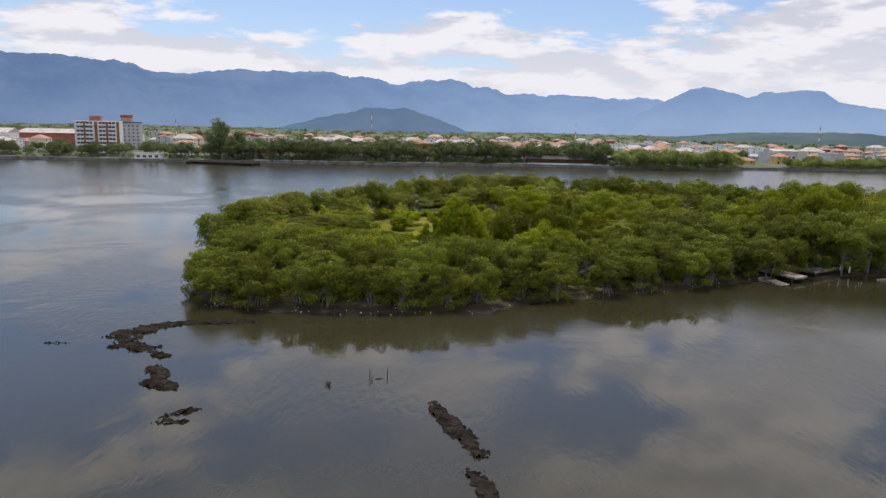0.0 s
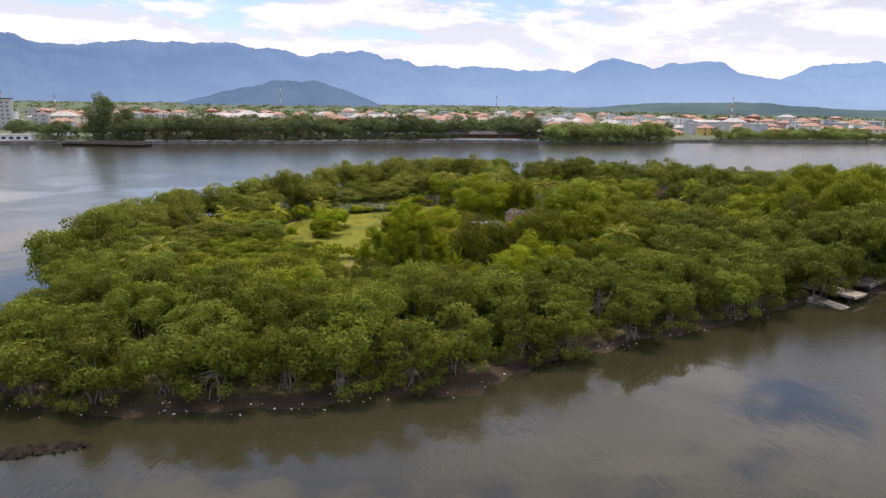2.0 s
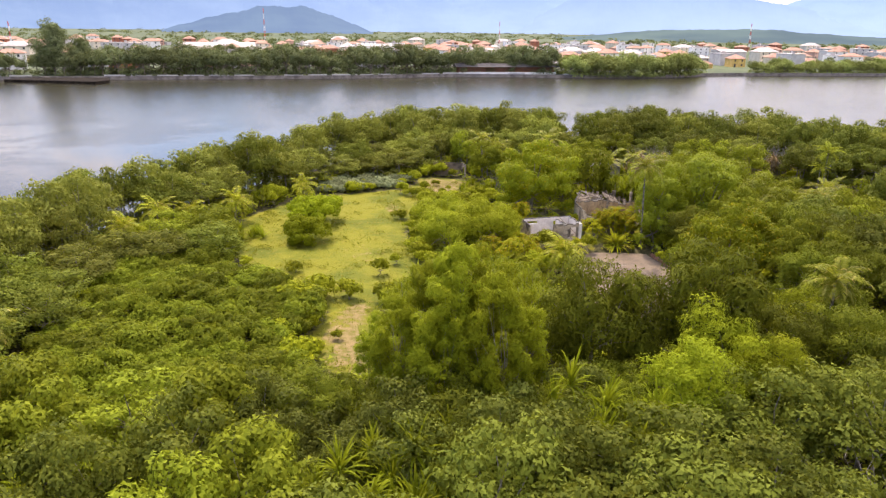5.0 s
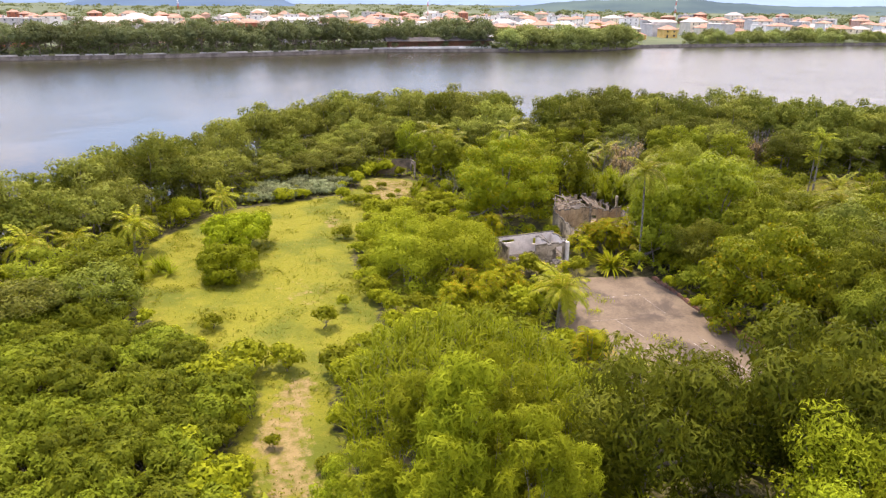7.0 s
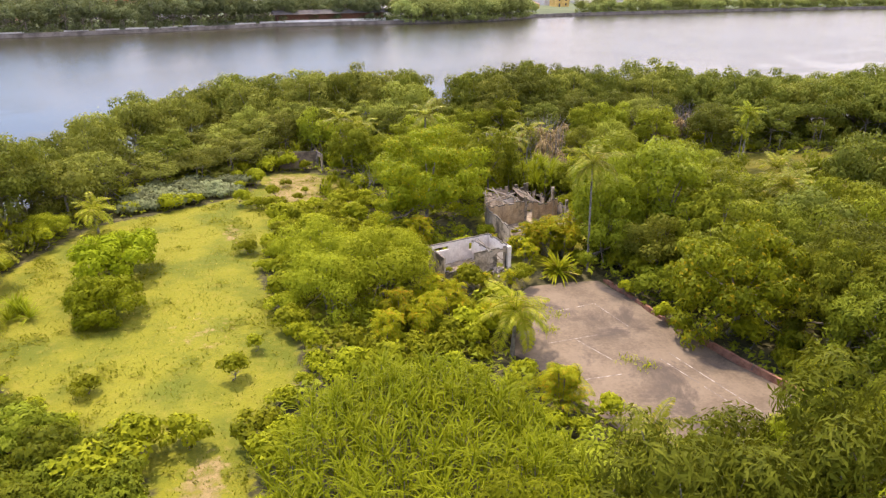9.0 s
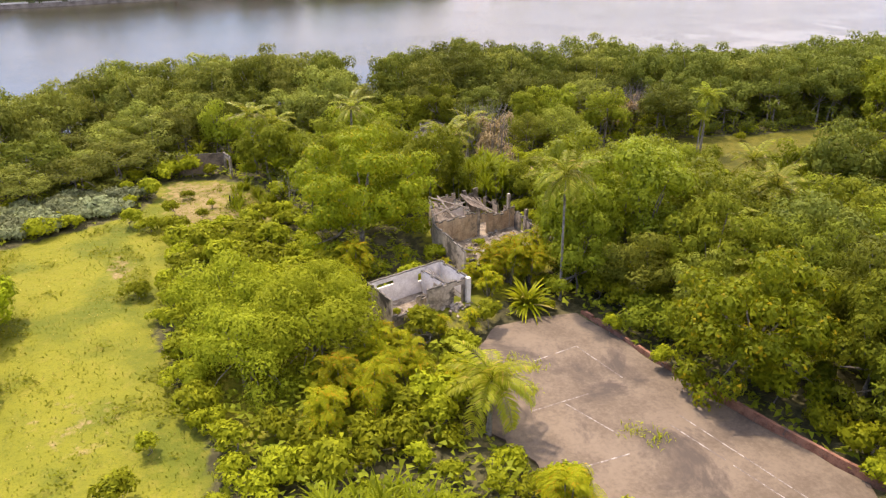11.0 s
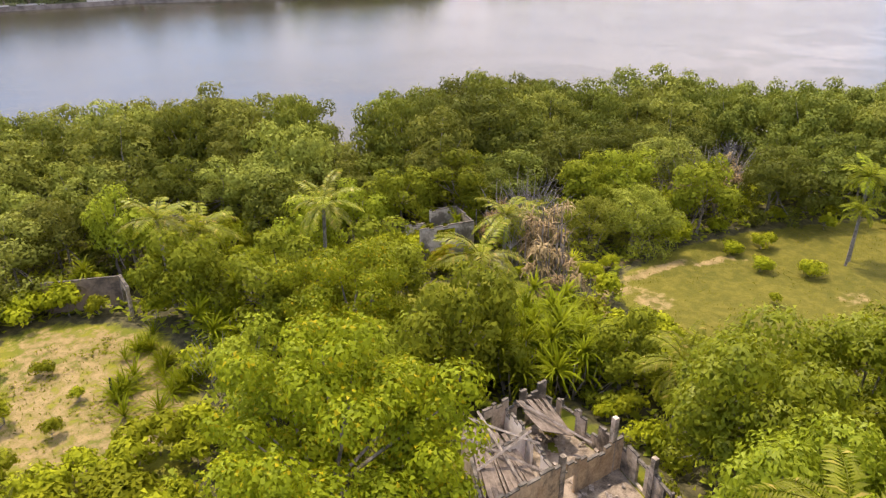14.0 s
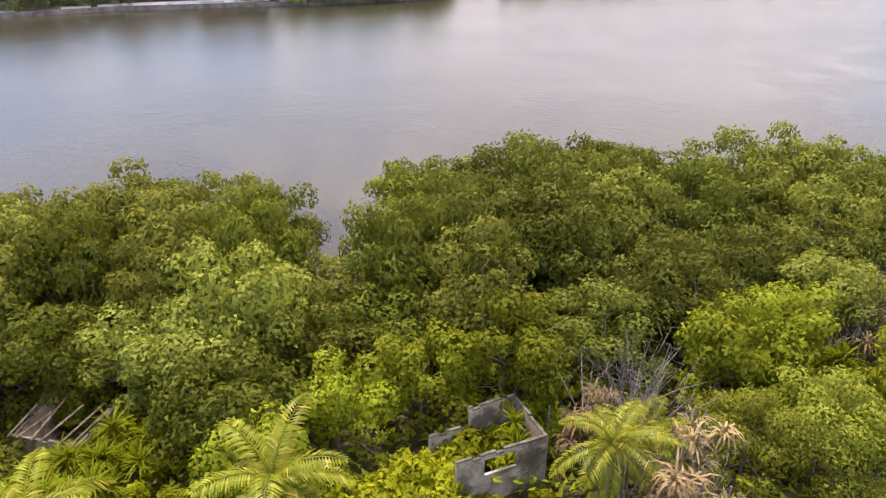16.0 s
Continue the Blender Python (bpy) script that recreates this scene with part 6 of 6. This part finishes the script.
mud_bank(-31.0, 94.9, 5.0, 0.95, 8, 2.0)
mud_bank(-37.0, 93.2, 3.2, 1.3, 32, 1.0)
mud_bank(-40.2, 88.8, 3.9, 2.1, 72, 9.5)
mud_bank(-37.6, 83.4, 3.0, 1.5, -12, 3.0)
mud_bank(-33.4, 80.6, 2.6, 0.95, -38, 3.6)
mud_bank(-31.4, 74.6, 2.6, 1.2, -62, 4.0)
mud_bank(-29.6, 70.8, 2.2, 1.15, -20, 4.6)
mud_bank(-25.0, 63.6, 1.9, 0.6, 35, 5.0)
mud_bank(-25.2, 61.5, 1.7, 0.4, 5, 6.0)
mud_bank(1.6, 61.6, 6.2, 1.0, -68, 7.0)
mud_bank(4.0, 50.4, 3.6, 0.9, -70, 8.0)
mud_bank(-47.8, 84.2, 1.4, 0.25, 10, 9.0)
rl = random.Random(12)
for k in range(80):
    px = -36 + 100 * rl.random() ** 1.3
    py = float(np.interp(px, [-40, -31, -23, -11, 0, 8, 14, 26, 38, 48, 62, 75], [106, 102, 101, 101, 103, 103.5, 109, 114.5, 119, 123, 130.5, 134])) + rl.uniform(-1.5, 2.2)
    g = Geo()
    r = rl.uniform(0.05, 0.15)
    g.tube([(-r, 0, 0.0), (0, r * 0.2, r * 0.5), (r, 0, 0.05)], [r * 0.3, r * 0.55, r * 0.25], 5)
    thing("litter", "pale scrap of plastic litter washed onto the bank", "litter", "litter along the bank", at=pose(px, py, max(0.0, float(ground_z(px, py))) + 0.05, 0, 0, rl.uniform(0, 180)), data=g.mesh("litter", M["litter"]))


# ---- the town across the river ----
def house_kind(seed, w, d, floors, wall, roof, hip=True):
    """A house: walls, a pitched or flat roof with eaves, windows and a door."""
    h = floors * 2.9
    parts = [("wall", Geo().box(-w / 2, -d / 2, -0.2, w / 2, d / 2, h).mesh("wall", M[wall]))]
    e = 0.6
    if hip:
        rise, rid = d * 0.24, max(w / 2 - d / 2, 0.4)
        g = Geo().put([(-w / 2 - e, -d / 2 - e, h), (w / 2 + e, -d / 2 - e, h), (w / 2 + e, d / 2 + e, h), (-w / 2 - e, d / 2 + e, h), (-rid, 0, h + rise), (rid, 0, h + rise),
                       (-w / 2 - e, -d / 2 - e, h - 0.2), (w / 2 + e, -d / 2 - e, h - 0.2), (w / 2 + e, d / 2 + e, h - 0.2), (-w / 2 - e, d / 2 + e, h - 0.2)],
                      [(0, 1, 5, 4), (1, 2, 5), (2, 3, 4, 5), (3, 0, 4), (6, 7, 1, 0), (7, 8, 2, 1), (8, 9, 3, 2), (9, 6, 0, 3), (9, 8, 7, 6)])
    else:
        g = Geo().box(-w / 2 - 0.15, -d / 2 - 0.15, h, w / 2 + 0.15, d / 2 + 0.15, h + 0.35)
        g.box(-w * 0.2, -1, h + 0.35, -w * 0.2 + 2.2, 1.4, h + 2.0)
    parts.append(("roof", g.mesh("roof", M[roof])))
    n = max(2, int(w // 5))
    for f in range(floors):
        for k in range(n):
            x = -w / 2 + (k + 0.5) * w / n
            z = f * 2.9 + (0.9 if not (f == 0 and k == 0) else 0.0)
            parts.append(("window" if z - f * 2.9 > 0.5 else "door", Geo().box(x - 0.6, -d / 2 - 0.06, z, x + 0.6, -d / 2 + 0.1, f * 2.9 + 2.2).mesh("window", M["glass"])))
    return parts


LOOKS = [("pinkwall", "tileroof", True, "pink rendered house with a clay tile roof"), ("whitewall", "tileroof", True, "white house with an orange tile roof"), ("creamwall", "tileroof", True, "cream house with a clay tile roof"),
         ("whitewall", "palerooof", False, "white rendered house with a flat roof"), ("yellowwall", "tileroof", True, "yellow house with a red tile roof"), ("greywall", "palerooof", False, "grey rendered building with a flat roof"),
         ("creamwall", "palerooof", True, "cream house with a pale sheet roof"), ("redbrick", "tileroof", True, "unpainted brick house with a tile roof")]
KINDS = []
rt = random.Random(21)
for i in range(16):
    wall, roof, hip, label = LOOKS[i % 8]
    KINDS.append((house_kind(i, rt.uniform(10, 20), rt.uniform(8, 13), rt.choice((1, 2, 2, 3)), wall, roof, hip), label))


def far_spot(az, dist):
    return dist * math.sin(radians(az)), dist * math.cos(radians(az))


houses = 0
spots = []
while houses < 400:
    az = rt.uniform(-35, 62)
    dist = 575 + 560 * rt.random() ** 1.15
    x, y = far_spot(az, dist)
    if y < far_shore(x) + 55 or any(abs(x - a) < 13 and abs(y - b) < 13 for a, b in spots) or (-330 < x < -215 and y < 640):
        continue
    spots.append((x, y))
    parts, label = rt.choice(KINDS)
    ob = thing("house", label, "house", "houses of the town", pose(x, y, 1.3, 0, 0, rt.choice((0, 0, 12, -15, 25, 90)) + rt.uniform(-6, 6)) @ Matrix.Diagonal((1.0, 1.0, rt.uniform(0.95, 1.2), 1)))
    for pname, me in parts:
        part(pname, me, ob)
    houses += 1


def apartment(x, y, turn, w, d, floors, label, tower=True):
    h = floors * 3.0
    ob = thing("apartment_building", label, "building", at=pose(x, y, 1.3, 0, 0, turn))
    part("wall", Geo().box(-w / 2, -d / 2, 0, w / 2, d / 2, h).mesh("wall", M["whitewall"]), ob)
    for bx in (-0.275, -0.02, 0.23, 0.475):
        part("brick_strip", Geo().box(bx * w - 1.0, -d / 2 - 0.25, 0, bx * w + 1.0, -d / 2, h).mesh("brick_strip", M["redbrick"]), ob)
    part("roof", Geo().box(-w / 2 - 0.5, -d / 2 - 0.5, h, w / 2 + 0.5, d / 2 + 0.5, h + 0.7).mesh("roof", M["whitewall"]), ob)
    part("roof_block", Geo().box(-w * 0.18, -d / 4, h + 0.7, w * 0.06, d / 3, h + 4.2).mesh("roof_block", M["redbrick"]), ob)
    bay = Geo().box(-2.6, -0.7, 0, 2.6, 0.7, 1.25).mesh("balcony", M["whitewall"])
    pane = Geo().box(-2.2, -0.1, 0, -0.2, 0.1, 1.6).box(0.2, -0.1, 0, 2.2, 0.1, 1.6).mesh("window", M["glass"])
    for f in range(floors):
        for k, bx in enumerate((-0.38, -0.17, 0.12, 0.34)):
            b = part("balcony", bay, ob)
            b.location = (bx * w, -d / 2 - 0.7, f * 3.0 + 0.15)
            p = part("window", pane, ob)
            p.location = (bx * w, -d / 2 - 0.08, f * 3.0 + 1.2)
    return ob


apartment(-264, 545, 14, 31, 15, 8, "white and red brick apartment block with balconies")
tower = thing("office_block", "plain grey block with rows of small windows", "building", at=pose(-284, 640, 1.3, 0, 0, 16))
part("wall", Geo().box(-11, -8, 0, 11, 8, 23).mesh("wall", M["greywall"]), tower)
part("roof", Geo().box(-11.4, -8.4, 23, 11.4, 8.4, 23.8).mesh("roof", M["darkroof"]), tower)
part("roof_block", Geo().box(-5, -4, 23.8, 4, 4, 27.6).mesh("roof_block", M["pinkwall"]), tower)
part("roof_cap", Geo().box(-5.2, -4.2, 27.6, 4.2, 4.2, 30.0).mesh("roof_cap", M["redbrick"]), tower)
win = Geo().box(-0.6, -0.06, 0, 0.6, 0.1, 1.2).mesh("window", M["glass"])
for f in range(7):
    for k in range(6):
        p = part("window", win, tower)
        p.location = (-9 + 3.6 * k, -8.05, 1.2 + 3.1 * f)
for x, y, w, d, h, lab, wall in ((-352, 640, 46, 26, 13, "long brick warehouse with a pale sheet roof", "redbrick"), (-420, 660, 40, 30, 12, "warehouse with a white sheet roof", "whitewall"), (95, 640, 34, 16, 9, "long cream hall with a grey roof", "creamwall"),
                                 (20, 690, 30, 14, 11, "white rendered block of three storeys", "whitewall"), (-110, 720, 60, 24, 9, "long pale shed with a sheet roof", "creamwall"), (330, 690, 26, 14, 9, "pavilion with a white hipped roof", "greywall")):
    ob = thing("warehouse", lab, "building", at=pose(x, y, 1.3, 0, 0, 8))
    part("wall", Geo().box(-w / 2, -d / 2, 0, w / 2, d / 2, h).mesh("wall", M[wall]), ob)
    part("roof", Geo().put([(-w / 2 - 0.6, -d / 2 - 0.6, h), (w / 2 + 0.6, -d / 2 - 0.6, h), (w / 2 + 0.6, 0, h + d * 0.14), (-w / 2 - 0.6, 0, h + d * 0.14), (w / 2 + 0.6, d / 2 + 0.6, h), (-w / 2 - 0.6, d / 2 + 0.6, h)],
                           [(0, 1, 2, 3), (3, 2, 4, 5), (1, 4, 2), (0, 3, 5)]).mesh("roof", M["palerooof"]), ob)
    for k in range(int(w // 5)):
        part("window", Geo().box(-w / 2 + 2 + k * 5, -d / 2 - 0.06, 2, -w / 2 + 4.5 + k * 5, -d / 2 + 0.1, 4).mesh("window", M["glass"]), ob)
ferry = thing("ferry_shed", "long dark-roofed open shed on the promenade", "building", at=pose(92, 517, 1.3, 0, 0, 2))
part("roof", Geo().put([(-32, -4, 4.2), (32, -4, 4.2), (32, 1, 6.2), (-32, 1, 6.2), (32, 6, 4.2), (-32, 6, 4.2)], [(0, 1, 2, 3), (3, 2, 4, 5), (1, 4, 2), (0, 3, 5)]).mesh("roof", M["darkroof"]), ferry)
part("wall", Geo().box(-30, 0, 0, 30, 5, 4.2).mesh("wall", M["brick"]), ferry)
part("low_wall", Geo().box(-30, -3.4, 0, 30, -3.1, 1.3).mesh("low_wall", M["whitewall"]), ferry)
kiosk = thing("boathouse", "low white riverside building with dark openings", "building", at=pose(-201, 484, 1.3, 0, 0, 2))
part("wall", Geo().box(-9, -3, 0, 9, 3, 3.4).mesh("wall", M["whitewall"]), kiosk)
part("roof", Geo().box(-9.5, -3.5, 3.4, 9.5, 3.5, 3.8).mesh("roof", M["palerooof"]), kiosk)
for k in range(4):
    part("window", Geo().box(-7.5 + 4 * k, -3.06, 1, -5.2 + 4 * k, -2.9, 2.5).mesh("window", M["glass"]), kiosk)
pier = thing("pier", "low dark stone pier in front of the quay", "pier", data=Geo().prism([(-168, 462), (-122, 449), (-119, 460), (-124, 476), (-160, 476)], -0.5, 1.3).mesh("pier", M["mud"]))
for x0 in list(range(-420, -160, 14)) + list(range(-150, 120, 13)) + list(range(130, 150, 13)):
    if rt.random() < 0.7:
        y = far_shore(x0) + 5.5
        thing("parapet", "short run of white promenade parapet", "wall", "promenade parapet", at=pose(x0, y, 1.25, 0, 0, 3), data=Geo().box(-5.2, -0.2, 0, 5.2, 0.2, rt.uniform(0.6, 1.0)).mesh("parapet", M["greywall"]))


def mast(x, y, h, w):
    ob = thing("radio_mast", "slender red and white lattice mast", "mast", "masts over the town", at=pose(x, y, 1.3))
    for k in range(7):
        z0, z1 = h * k / 7, h * (k + 1) / 7
        r0, r1 = w * (1 - 0.75 * k / 7), w * (1 - 0.75 * (k + 1) / 7)
        g = Geo()
        c0 = [(r0, 0, z0), (-r0 / 2, r0 * 0.87, z0), (-r0 / 2, -r0 * 0.87, z0)]
        c1 = [(r1, 0, z1), (-r1 / 2, r1 * 0.87, z1), (-r1 / 2, -r1 * 0.87, z1)]
        for i in range(3):
            g.tube([c0[i], c1[i]], [0.13, 0.12], 4)
            g.tube([c0[i], c1[(i + 1) % 3]], [0.07, 0.07], 3)
            g.tube([c0[(i + 1) % 3], c1[i]], [0.07, 0.07], 3)
        part("section", g.mesh("section", M["steelred" if k % 2 == 0 else "whitewall"]), ob)


mast(*far_spot(-5.73, 1000), 46, 1.5)
mast(*far_spot(28.0, 1150), 36, 1.5)
mast(*far_spot(10.6, 900), 33, 0.9)
mast(*far_spot(-20.6, 760), 27, 0.9)

FARTREE = [woody("street_tree", "dark leafy tree on the far bank", "trees of the far bank", 200 + i, 6.6, 0.4, 11.5 + i, 30, 2.0, 2400, 0.8, M["fartree"], M["bark"], stems=1, base_r=0.3, top_heavy=0.4, skirt=7) for i in range(3)]
FARMANG = [woody("far_mangrove", "bright green mangrove on the far bank", "mangroves of the far bank", 205 + i, 6.0, 0.3, 9.5 + i, 30, 1.9, 2400, 0.75, M["farmangrove"], M["bark"], skirt=7, stems=1, base_r=0.2, top_heavy=0.2) for i in range(2)]
for x in np.arange(-480, 125, 7.0):
    for row in range(3):
        if rt.random() < (0.95 if x > -165 else 0.7):
            xx = float(x) + rt.uniform(-3, 3)
            s = rt.uniform(0.85, 1.5) * (1.0 if x > -165 else 0.70)
            if -215 < xx < -188 and row == 0:
                continue
            plant(rt.choice(FARTREE), xx, far_shore(xx) + 12 + row * 16 + rt.uniform(-4, 4), 1.3, s)
for x in np.arange(128, 215, 6.0):
    for row in range(2):
        plant(rt.choice(FARMANG), float(x), far_shore(x) + 2 + row * 9 + rt.uniform(-2, 2), 0.6, rt.uniform(1.2, 1.6))
for x in np.arange(225, 640, 5.0):
    if x < 262 and rt.random() < 0.6:
        continue
    plant(rt.choice(FARMANG), float(x), far_shore(x) + 5 + rt.uniform(-2, 5), 0.8, rt.uniform(0.65, 1.05))
    if rt.random() < 0.8:
        plant(rt.choice(FARMANG), float(x), far_shore(x) + 20 + rt.uniform(-2, 5), 0.8, rt.uniform(0.7, 1.1))
talltree = woody("tall_conifer", "very tall dark conifer above the promenade trees", "", 210, 9.5, 1.0, 30.0, 80, 3.0, 12000, 0.9, M["fartree"], M["bark"], stems=1, base_r=0.5, top_heavy=0.1)
plant(talltree, -157, 497, 1.3)
plant(talltree, -146, 503, 1.3, 0.72)
for k in range(90):
    az, dist = rt.uniform(-36, 62), 600 + 750 * rt.random()
    x, y = far_spot(az, dist)
    if y > far_shore(x) + 45:
        plant(rt.choice(FARTREE), x, y, 1.3, rt.uniform(0.5, 0.95))
# woods of the plain, past counting
rw = np.random.default_rng(77)
cnt = 1300
az, dist = np.radians(rw.uniform(-45, 75, cnt)), 1150 + 2300 * rw.random(cnt) ** 1.6
C = np.stack([dist * np.sin(az), dist * np.cos(az), 1.5 + rw.uniform(0, 2.5, cnt)], 1)
pts, out = clump_points(rw, C, rw.uniform(8, 16, cnt), 30000, 0.28)
pts[:, 2] = np.maximum(pts[:, 2], 1.4)
thing("far_woods", "distant low green woods on the plain", "woods", kind="stuff", data=Geo().loose(leaf_tris(rw, pts, out, np.full(len(pts), 4.5), 0.7, 0.1)).mesh("far_woods", M["fartree"]))
